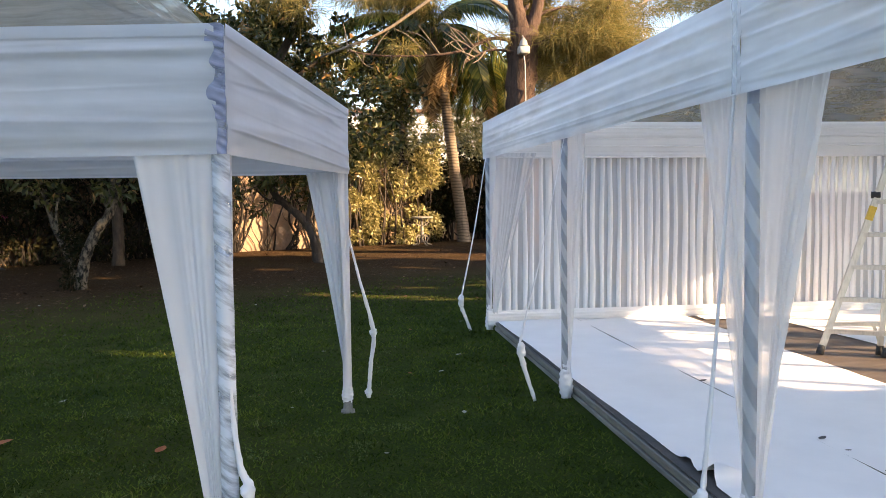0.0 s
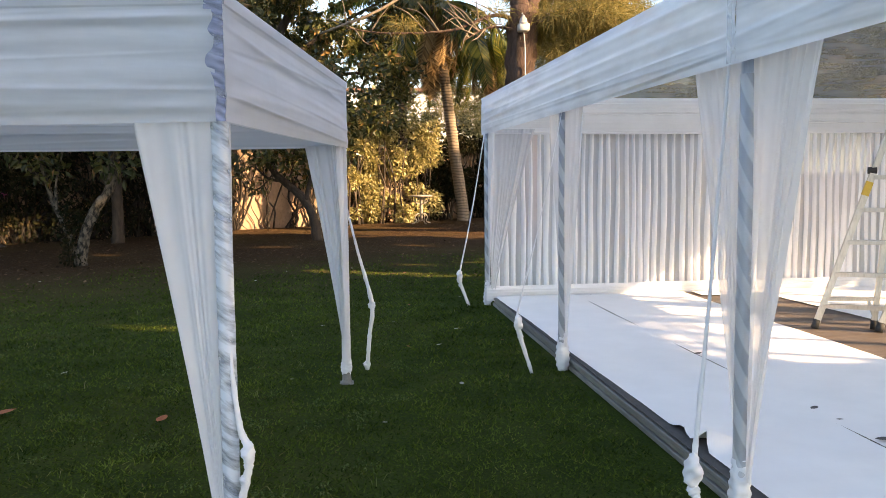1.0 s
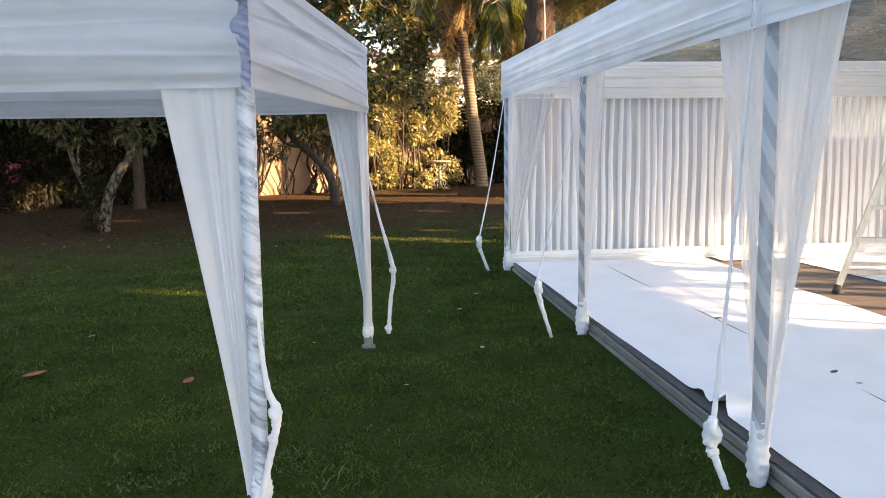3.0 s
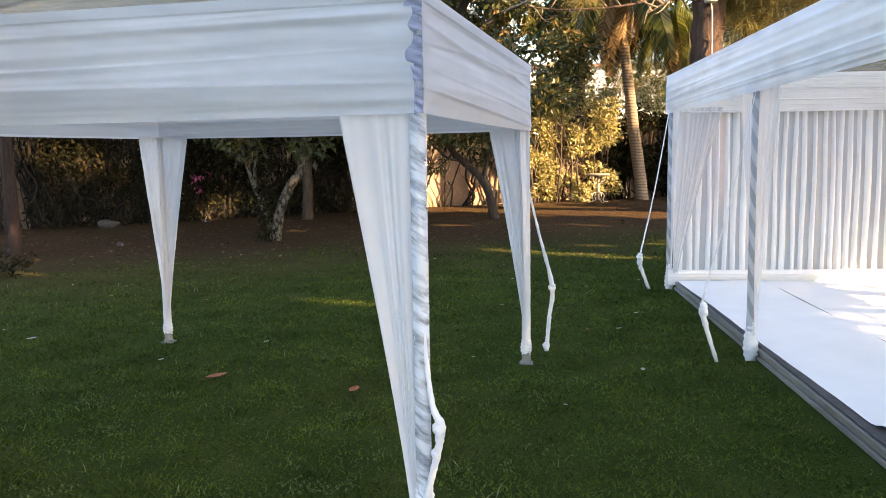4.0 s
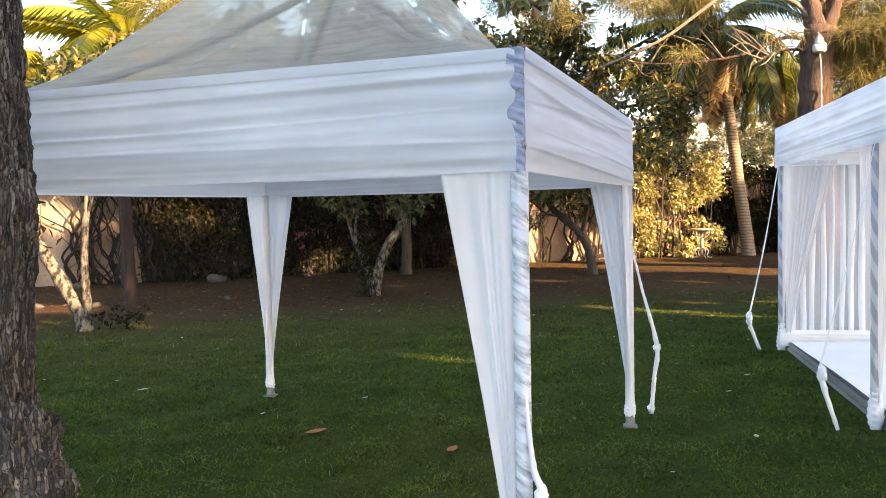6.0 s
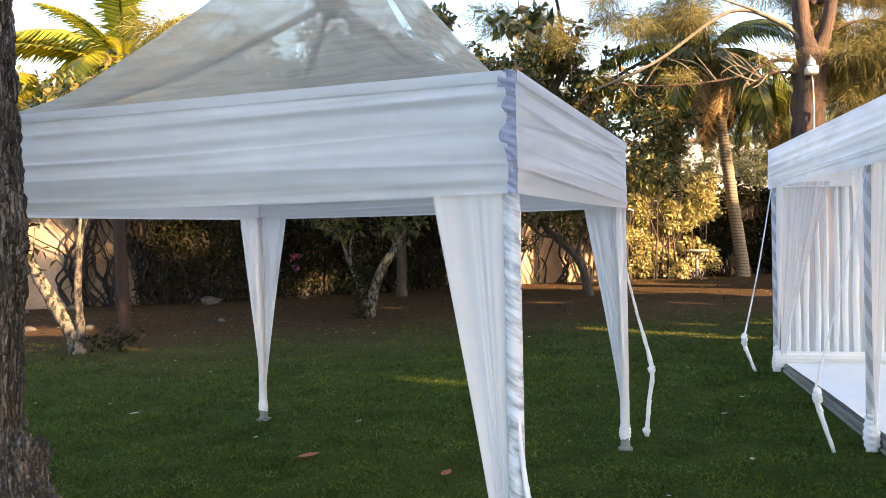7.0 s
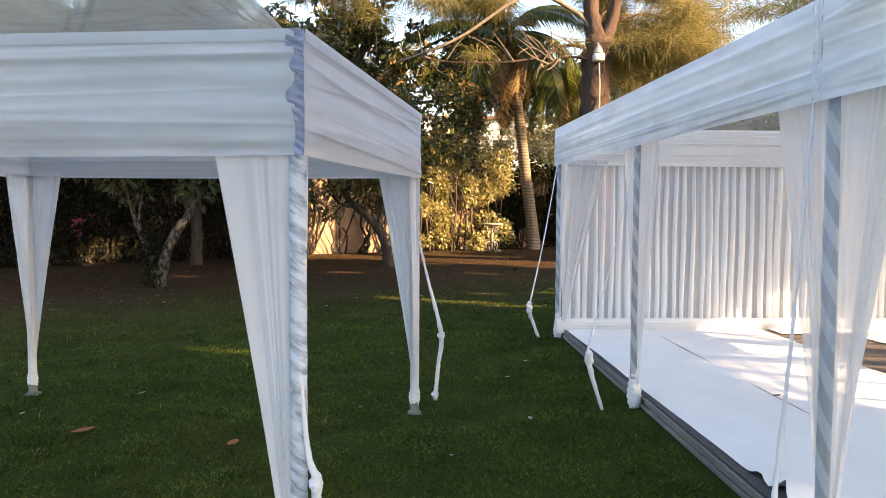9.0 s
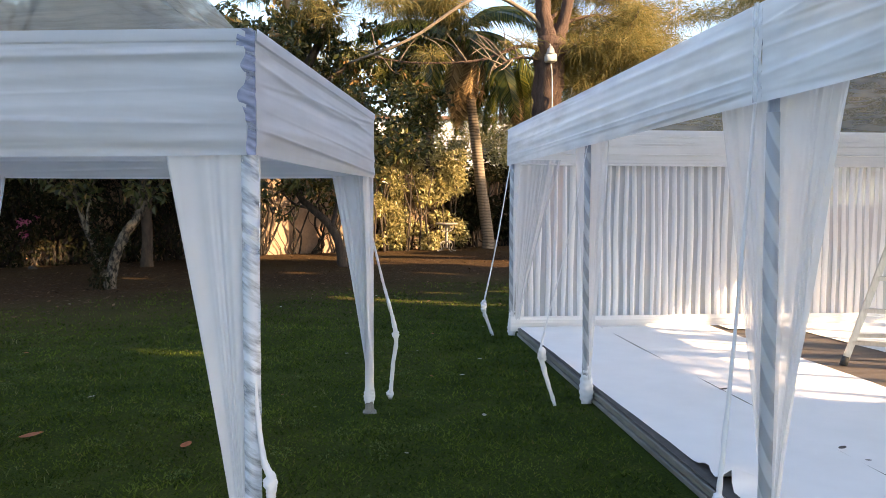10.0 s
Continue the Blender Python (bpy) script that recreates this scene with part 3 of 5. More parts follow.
def sleeve(p, z0, z1, r, pitch, seed, deep=0.07):
    """Thin cloth wound round a post on a slant, with wrinkles along the winding."""
    ph = np.random.default_rng(seed).uniform(0, 6.28, 4)

    def fn(u, v):
        t = u * 2 * np.pi
        z = z0 + (z1 - z0) * v
        k = z * 2 * np.pi / pitch + t + ph[0] + 0.7 * np.sin(z * 5 + ph[1])
        soft = 0.5 + 0.5 * np.sin(z * 3.1 + ph[2])
        rr = r * (1 + deep * (ridge(k * 0.5) + 0.16 * soft * np.sin(3 * k + ph[2]) + 0.12 * (1 - soft) * np.sin(4.3 * k + t + ph[3])))
        return p[0] + rr * np.cos(t), p[1] + rr * np.sin(t), z
    return grid(fn, 25, int((z1 - z0) * 130))


def strap(points, radii, seed, knots=()):
    """A cloth-wound guy strap along the points."""
    rng = random.Random(seed)
    path = smooth_path(points, 12)
    n = len(path)
    rad = []
    for i in range(n):
        t = i / (n - 1) * (len(radii) - 1)
        k = min(int(t), len(radii) - 2)
        rad.append((radii[k] + (radii[k + 1] - radii[k]) * (t - k)) * rng.uniform(0.88, 1.12))
    return tube(path, rad, 10, 0.1, rng)


def knot_lump(p, r, tall, seed):
    rng = np.random.default_rng(seed)
    ph = rng.uniform(0, 6.28, 4)

    def fn(u, v):
        t, q = u * 2 * np.pi, v * np.pi
        rr = r * (0.95 + 0.16 * np.sin(2 * t + 3 * q + ph[0]) + 0.22 * ridge(3.2 * q + 0.5 * t + ph[1]) + 0.09 * np.sin(9 * q - 3 * t + ph[2]))
        return p[0] + rr * np.sin(q) * np.cos(t), p[1] + rr * np.sin(q) * np.sin(t), p[2] - tall * np.cos(q)
    return grid(fn, 30, 26)


# ---- the square tent on the lawn ----
A_N, A_F, A_B, A_L = (0.367, 3.065), (0.822, 5.955), (-2.135, 6.42), (-2.59, 3.52)
A_TOP, A_LOW = 2.14, 1.68


def build_square_tent():
    t = thing("party_tent", "white draped square party tent with clear peaked roof", "tent", ((A_N[0] + A_B[0]) / 2, (A_N[1] + A_B[1]) / 2, 0))
    inv = Matrix.Translation(t.location).inverted()
    cx, cy = t.location.x, t.location.y
    corners = [A_N, A_F, A_B, A_L]
    legs = []
    for k, p in enumerate(corners):
        prev, nxt = corners[k - 1], corners[(k + 1) % 4]
        g = float(ground_height(p[0], p[1]))
        post = link("post", mesh("post", *tube([(*p, g + 0.02), (*p, 1.0), (*p, A_TOP)], [0.026] * 3, 12), M_STEEL), t, m=inv)
        legs.append(post)
        link("foot_plate", mesh("foot_plate", *joined([box(p[0] - 0.05, p[1] - 0.05, g, p[0] + 0.05, p[1] + 0.05, g + 0.012), tube([(*p, g + 0.01), (*p, g + 0.03), (*p, g + 0.1)], [0.046, 0.034, 0.03], 12)]), M_FOOT, False), post, "weathered grey steel foot")
        link("wrap", mesh("wrap", *sleeve(p, g + 0.1, A_LOW + 0.02, 0.032, 0.21, k, 0.045), M_SLEEVE_FINE if k == 0 else M_CLOTH), post, "white cloth strip wound round the post")
        link("foot_wrap", mesh("foot_wrap", *wrap_bundle(p, g + 0.07, g + 0.24, 0.03, 10 + k), M_WRAP), post, "knotted white cloth at the foot")
        for q, seed in ((prev, 1), (nxt, 2)):
            d = Vector((q[0] - p[0], q[1] - p[1])).normalized()
            o = Vector((d.y, -d.x))
            if o.dot(Vector((p[0] - cx, p[1] - cy))) < 0:
                o = -o
            w = 0.30 if (k, seed) != (0, 2) else 0.14
            link("leg_drape", mesh("leg_drape", *leg_drape((p[0] + o.x * (0.008, -0.01)[seed - 1] + d.x * (-0.03 if k else 0.02), p[1] + o.y * (0.008, -0.01)[seed - 1] + d.y * (-0.03 if k else 0.02)), d, o, w, A_LOW + 0.03, 0.1, k * 7 + seed, 3 if k == 0 else 5), M_CLOTH), t, m=inv)
    for k, p in enumerate(corners):
        q = corners[(k + 1) % 4]
        d = Vector((q[0] - p[0], q[1] - p[1])).normalized()
        o = Vector((d.y, -d.x))
        if o.dot(Vector((p[0] - cx, p[1] - cy))) < 0:
            o = -o
        pp, qq = Vector(p) + o * 0.035, Vector(q) + o * 0.035
        # k == 3 is the front, in the shade-coloured cloth
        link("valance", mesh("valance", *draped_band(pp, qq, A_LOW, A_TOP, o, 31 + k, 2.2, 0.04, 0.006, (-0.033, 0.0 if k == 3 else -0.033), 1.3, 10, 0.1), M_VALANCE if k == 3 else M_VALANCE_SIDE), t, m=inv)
        if k == 3:
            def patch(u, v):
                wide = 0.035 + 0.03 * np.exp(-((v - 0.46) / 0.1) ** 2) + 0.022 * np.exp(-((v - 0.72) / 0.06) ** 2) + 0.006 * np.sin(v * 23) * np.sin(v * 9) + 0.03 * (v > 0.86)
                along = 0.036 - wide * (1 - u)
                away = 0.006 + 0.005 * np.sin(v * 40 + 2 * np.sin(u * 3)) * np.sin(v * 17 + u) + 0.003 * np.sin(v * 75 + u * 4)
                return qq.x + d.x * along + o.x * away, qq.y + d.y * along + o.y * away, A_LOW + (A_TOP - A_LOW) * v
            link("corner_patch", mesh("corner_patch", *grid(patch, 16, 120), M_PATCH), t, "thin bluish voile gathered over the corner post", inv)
        link("inner_valance", mesh("inner_valance", *draped_band(Vector(p) - o * 0.035, Vector(q) - o * 0.035, A_LOW + 0.01, A_TOP, -o, 51 + k, 3, 0.012, 0.004), M_SHEER), t, m=inv)
        for z in (A_TOP - 0.02, A_LOW + 0.1):
            link("rail", mesh("rail", *tube([(*p, z), (*q, z)], [0.016, 0.016], 8), M_STEEL), t, m=inv)
        link("rafter", mesh("rafter", *tube([(p[0] + (cx - p[0]) * w, p[1] + (cy - p[1]) * w, A_TOP - 0.03 + (2.98 - A_TOP) * w ** 1.6) for w in np.linspace(0, 1, 9)], [0.022] * 9, 8), M_STEEL), t, m=inv)
        rng = np.random.default_rng(70 + k)
        ph = rng.uniform(0, 6.28, 5)

        def roof(u, v):
            w = (1 - v)
            bx = pp.x + (qq.x - pp.x) * u
            by = pp.y + (qq.y - pp.y) * u
            x, y = bx * w + cx * v, by * w + cy * v
            rise = 0.12 * v + 0.88 * v ** 1.9
            crease = 0.02 * np.sin(u * 17 + v * 9 + ph[0]) * np.sin(np.pi * v) + 0.012 * np.sin(u * 41 - v * 15 + ph[1]) * v * w * 3
            for e, g in ((u, 0.0), (1 - u, 1.0)):
                ang = np.arctan2(v + 1e-4, e + 1e-4)
                crease = crease + 0.012 * np.sin(ang * 46 + ph[2] + g) * np.exp(-((v * v + e * e) ** 0.5) * 2.4) * np.minimum(1, v * 8)
            z = A_TOP - 0.01 + (3.72 - A_TOP) * rise - 0.1 * np.sin(np.pi * u) * np.sin(np.pi * v) * 0.5 + crease
            return x, y, z
        link("roof_panel", mesh("roof_panel", *grid(roof, 120, 60), M_FILM_A), t, "creased clear plastic roof sheet", inv)
    link("hub", mesh("hub", *joined([tube([(cx, cy, 2.86), (cx, cy, 3.06)], [0.07, 0.07], 14), tube([(cx, cy, 3.0), (cx, cy, 3.6)], [0.02, 0.02], 10), box(cx - 0.09, cy - 0.09, 2.92, cx + 0.09, cy + 0.09, 2.96)]), M_STEEL), t, "grey roof hub", inv)


build_square_tent()


def guy(points, radii, seed, lump, label):
    g = thing("guy_strap", label, "guy rope", group="guy straps of the tents")
    link("strap", mesh("strap", *strap(points, radii, seed), M_WRAP), g)
    for k, (p, r, tall) in enumerate(lump):
        link("knot", mesh("knot", *knot_lump(p, r, tall, seed + k), M_WRAP), g)
    return g


guy([(0.84, 6.02, 1.27), (0.92, 6.06, 0.93), (1.02, 6.1, 0.52), (1.0, 6.14, 0.27), (0.98, 6.19, 0.0)], [0.008, 0.01, 0.018, 0.016, 0.015], 1, [((1.02, 6.1, 0.51), 0.024, 0.04), ((0.98, 6.19, 0.035), 0.026, 0.035)], "white cloth-wrapped guy strap beside the tent leg")
guy([(0.374, 3.05, 1.0), (0.386, 3.04, 0.74), (0.41, 3.03, 0.54), (0.44, 3.02, 0.46), (0.43, 3.02, 0.36), (0.4, 3.03, 0.24), (0.37, 3.04, 0.1), (0.36, 3.045, 0.01)], [0.004, 0.009, 0.012, 0.02, 0.015, 0.014, 0.017, 0.016], 2, [((0.436, 3.018, 0.445), 0.024, 0.042), ((0.42, 3.022, 0.345), 0.019, 0.022)], "white cloth strap knotted at the tent leg")

# ---- the long tent with the deck ----
BX, BR, BY0, BY1 = 2.44, 7.9, 0.2, 9.09
B_TOP, B_LOW, DECK = 2.27, 1.91, 0.1
B_POSTS = [0.2, 3.13, 5.92, 9.09]


def build_long_tent():
    t = thing("marquee_tent", "long white draped marquee tent with clear roof beside the lawn", "tent", ((BX + BR) / 2, (BY0 + BY1) / 2, 0))
    inv = Matrix.Translation(t.location).inverted()
    for x, out in ((BX, -1), (BR, 1)):
        for k, y in enumerate(B_POSTS):
            p = (x, y)
            post = link("post", mesh("post", *tube([(*p, 0.0), (*p, 1.0), (*p, B_TOP)], [0.03] * 3, 12), M_STEEL), t, m=inv)
            link("wrap", mesh("wrap", *sleeve(p, 0.2, B_LOW - 0.04, 0.033, 0.24, k, 0.045), M_SLEEVE), post, "white cloth strip wound round the post")
            link("foot_wrap", mesh("foot_wrap", *wrap_bundle(p, 0.0, 0.3, 0.037, 30 + k), M_WRAP), post, "knotted white cloth at the foot")
            if out < 0:
                for s in (-1, 1):
                    if (s < 0 and k == 0) or (s > 0 and k == 3):
                        continue
                    w = 0.5 if k == 1 else 0.42
                    link("leg_drape", mesh("leg_drape", *leg_drape((x + 0.01, y + s * 0.028), (0, s), (-out, 0), w, B_LOW + 0.06, 0.2, 90 + k * 3 + s, 6, 0.03), M_SHEER), t, m=inv)
        for k, (y0, y1) in enumerate(((B_POSTS[0], B_POSTS[1]), (B_POSTS[1], B_POSTS[3]))):
            link("fascia", mesh("fascia", *draped_band((x + out * 0.062, y0), (x + out * 0.062, y1), B_LOW, B_TOP + 0.04, (out, 0), 120 + k + out, 1.2, 0.034, 0.0, (0.0, 0.0), 3.0, 9), M_FASCIA), t, m=inv)
            if k == 0:
                link("seam", mesh("seam", *draped_band((x + out * 0.088, y1 - 0.022), (x + out * 0.088, y1 + 0.022), B_LOW, B_TOP + 0.035, (out, 0), 160, 2, 0.012, 0.0), M_SLEEVE), t, "voile strip over the joint of the fascia", inv)
            link("rail", mesh("rail", *tube([(x, y0, B_TOP), (x, y1, B_TOP)], [0.018, 0.018], 8), M_STEEL), t, m=inv)
            link("rail", mesh("rail", *tube([(x, y0, B_LOW + 0.1), (x, y1, B_LOW + 0.1)], [0.018, 0.018], 8), M_STEEL), t, m=inv)
    for y, out in ((BY0, -1), (BY1, 1)):
        link("rail", mesh("rail", *tube([(BX, y, B_TOP), (BR, y, B_TOP)], [0.018, 0.018], 8), M_STEEL), t, m=inv)
    link("fascia", mesh("fascia", *draped_band((BX, BY0 - 0.035), (BR, BY0 - 0.035), B_LOW, B_TOP + 0.04, (0, -1), 140, 6, 0.035, 0.0), M_CLOTH), t, m=inv)
    link("fascia", mesh("fascia", *draped_band((BX - 0.05, BY1 + 0.035), (BR, BY1 + 0.035), B_LOW, B_TOP + 0.03, (0, 1), 141, 6, 0.03, 0.0), M_CLOTH), t, m=inv)
    # roof: four clear slopes to a short ridge
    mx, r0, r1, rz = (BX + BR) / 2, BY0 + 2.6, BY1 - 2.6, 3.2
    A, B, C, D = (BX, BY0), (BR, BY0), (BR, BY1), (BX, BY1)
    E0, E1 = (mx, r0), (mx, r1)
    for n, (p, q, e0, e1) in enumerate(((D, A, E1, E0), (A, B, E0, E0), (B, C, E0, E1), (C, D, E1, E1))):
        def slope(u, v):
            x = (p[0] + (q[0] - p[0]) * u) * (1 - v) + (e0[0] + (e1[0] - e0[0]) * u) * v
            y = (p[1] + (q[1] - p[1]) * u) * (1 - v) + (e0[1] + (e1[1] - e0[1]) * u) * v
            return x, y, B_TOP + 0.02 + (rz - B_TOP) * v - 0.04 * np.sin(np.pi * u) * np.sin(np.pi * v) + 0.008 * np.sin(u * 30 + v * 12 + n)
        link("roof_panel", mesh("roof_panel", *grid(slope, 50, 24), M_FILM_B), t, "clear patterned plastic roof sheet", inv)
        link("rafter", mesh("rafter", *tube([(*p, B_TOP), (*e0, rz - 0.03)], [0.018, 0.018], 8), M_STEEL), t, m=inv)
    link("ridge_rail", mesh("ridge_rail", *tube([(*E0, rz - 0.03), (*E1, rz - 0.03)], [0.018, 0.018], 8), M_STEEL), t, m=inv)
    for y in B_POSTS[1:3]:
        for x in (BX, BR):
            link("rafter", mesh("rafter", *tube([(x, y, B_TOP), (mx, y, rz - 0.03)], [0.018, 0.018], 8), M_STEEL), t, m=inv)


build_long_tent()


def build_back_curtain():
    c = thing("pleated_curtain", "white pleated sheer curtain wall closing the marquee end", "curtain", ((BX + BR) / 2, BY1 - 0.05, 0))
    inv = Matrix.Translation(c.location).inverted()
    y = BY1 - 0.04

    def lining(u, v):
        x = BX + 0.04 + (BR - BX - 0.04) * u
        return x, y + 0.008 * np.sin(x * 60) + 0.01 * np.sin(x * 7 + v * 2), 0.1 + 1.86 * v
    link("lining", mesh("lining", *grid(lining, 420, 8), M_LINING), c, "thin see-through lining", inv)
    r = random.Random(12)
    x = BX + 0.1
    while x < BR - 0.08:
        w = r.uniform(0.048, 0.078)
        k = [r.uniform(-0.02, 0.02) for _ in range(3)]
        a = r.uniform(0.02, 0.034)

        def pleat(u, v):
            ww = w * (0.95 + 0.12 * np.sin(v * 4 + k[0] * 90))
            return x + ww * (u - 0.5) + k[1] * (1 - v) * 0.7 + 0.006 * np.sin(v * 7 + k[2] * 200), y - 0.008 - a * np.sin(np.pi * u) ** 0.7, 0.17 + 1.78 * v
        link("pleat", mesh("pleat", *grid(pleat, 8, 10), M_PLEAT), c, m=inv)
        x += w * 0.5 + r.uniform(0.022, 0.055) + 0.03
    for z0, z1, dep, seed in ((1.91, 2.06, 0.02, 1), (2.03, 2.17, 0.03, 2), (2.15, 2.25, 0.03, 3), (2.23, 2.31, 0.03, 4)):
        link("header_band", mesh("header_band", *draped_band((BX + 0.03, y - 0.03 - seed * 0.008), (BR - 0.03, y - 0.03 - seed * 0.008), z0, z1, (0, -1), 200 + seed, 0.5, dep, 0.0), M_PLEAT), c, "gathered white header cloth", inv)
        link("hem", mesh("hem", *tube(smooth_path([(BX + 0.04, y - 0.05 - seed * 0.008, z0 + 0.012), ((BX + BR) / 2, y - 0.05 - seed * 0.008, z0 + 0.006), (BR - 0.04, y - 0.05 - seed * 0.008, z0 + 0.012)]), [0.009] * 13, 6), M_PLEAT), c, "rolled white hem", inv)
    link("skirt", mesh("skirt", *draped_band((BX - 0.03, y - 0.05), (BR - 0.03, y - 0.05), 0.06, 0.225, (0, -1), 210, 2.5, 0.02, 0.0), M_PLEAT), c, "white cloth skirt along the floor", inv)
    link("corner_drape", mesh("corner_drape", *leg_drape((BX + 0.02, y - 0.06), (1, 0), (0, -1), 0.5, B_LOW + 0.06, 0.2, 77, 7, 0.05), M_SHEER), c, m=inv)


build_back_curtain()


def build_deck():
    d = thing("stage_deck", "low timber deck with weathered rail edges and brown panels", "platform", ((BX + BR) / 2, (BY0 + BY1) / 2, 0))
    inv = Matrix.Translation(d.location).inverted()
    x0, x1, y0, y1 = BX + 0.06, BR - 0.05, BY0 + 0.05, BY1 - 0.05
    link("frame", mesh("frame", *box(x0 + 0.02, y0, 0.0, x1, y1, DECK - 0.03), M_RAIL, False), d, m=inv)
    for y in (y0, y0 + 2.95, y0 + 5.9):
        e = min(y + 2.94, y1)
        for z0, z1, s in ((0.0, 0.034, 0.0), (0.037, 0.066, 0.012), (0.069, DECK - 0.008, 0.003)):
            link("edge_rail", mesh("edge_rail", *box(x0 - 0.012 + s, y, z0, x0 + 0.03, e, z1, 0.004), M_RAIL, False), d, "weathered grey edge rail", inv)
    nx, ny = 5, 4
    for i in range(nx):
        for j in range(ny):
            px, py = (x1 - x0 - 0.04) / nx, (y1 - y0) / ny
            link("deck_panel", mesh("deck_panel", *box(x0 + 0.03 + i * px + 0.003, y0 + j * py + 0.003, DECK - 0.029, x0 + 0.03 + (i + 1) * px - 0.003, y0 + (j + 1) * py - 0.003, DECK, 0.003), M_PLY, False), d, "brown plywood deck panel", inv)
    felt = new("carpet_strip", mesh("carpet_strip", *box(x0 + 0.002, y0, DECK + 0.001, x0 + 0.55, y1 - 0.1, DECK + 0.007, 0.002), M_FELT, False))
    tagged(felt, "dark grey felt carpet along the deck edge", "carpet")


build_deck()


def floor_sheet(x0, y0, x1, y1, z, seed, rz=0.0, lift=(), label="white floor covering sheet laid on the deck"):
    rng = np.random.default_rng(seed)
    ph = rng.uniform(0, 6.28, 6)
    c, s = math.cos(radians(rz)), math.sin(radians(rz))

    def fn(u, v):
        x = x0 + (x1 - x0) * u
        y = y0 + (y1 - y0) * v
        edge = 0.005 * np.sin(y * 2.3 + ph[0]) * (1 - u) + 0.008 * np.sin(y * 3.1 + ph[1]) * u
        z_ = z + 0.0025 * (1 + np.sin(x * 3 + ph[2]) * np.sin(y * 2.1 + ph[3])) + 0.001 * np.sin(y * 11 + ph[4])
        for ly, lw, lh in lift:
            g = np.exp(-((y - ly) / lw) ** 2) * np.exp(-(u * 5) ** 2)
            z_ = z_ + lh * g
            edge = edge + 0.5 * lh * g
        x = x + edge
        return x0 + (x - x0) * c - (y - y0) * s, y0 + (x - x0) * s + (y - y0) * c, z_
    ob = new("floor_sheet", mesh("floor_sheet", *grid(fn, 40, 160), M_SHEET))
    return tagged(ob, label, "floor covering", "white sheets on the deck")


floor_sheet(2.595, 0.3, 3.492, 8.95, DECK + 0.011, 1, 0.6, ((3.78, 0.055, 0.075), (4.02, 0.07, 0.03)), "white floor covering sheet with a curled edge")
floor_sheet(3.5, 0.3, 4.77, 8.95, DECK + 0.004, 2, 0.5)
floor_sheet(4.78, 0.3, 6.3, 5.4, DECK + 0.008, 3, -0.6)
floor_sheet(5.75, 5.9, 7.7, 8.93, DECK + 0.006, 4, 5.0)
floor_sheet(4.78, 8.62, 5.9, 8.98, DECK + 0.013, 5, -1.0)


def scrap(x, y, s, rz, mat, label, name="scrap", z=DECK + 0.02):
    def fn(u, v):
        w = np.sin(np.pi * u) ** 0.7
        return (u - 0.5) * s, (v - 0.5) * s * 0.62 * w, 0.12 * s * u * u + 0.02 * s * np.sin(np.pi * u)
    ob = new(name, mesh(name, *grid(fn, 9, 5), mat))
    ob.matrix_basis = pose(x, y, z, 0, 0, rz)
    return tagged(ob, label, name.replace("_", " "))


for x, y, size, turn in ((3.45, 5.79, 0.07, 10), (3.49, 4.31, 0.06, 25), (3.5, 4.08, 0.04, -40), (3.52, 3.73, 0.09, -25)):
    scrap(x, y, size, turn, M_FELT, "small dark torn scrap on the white sheet", "carpet_scrap", DECK + 0.0165)


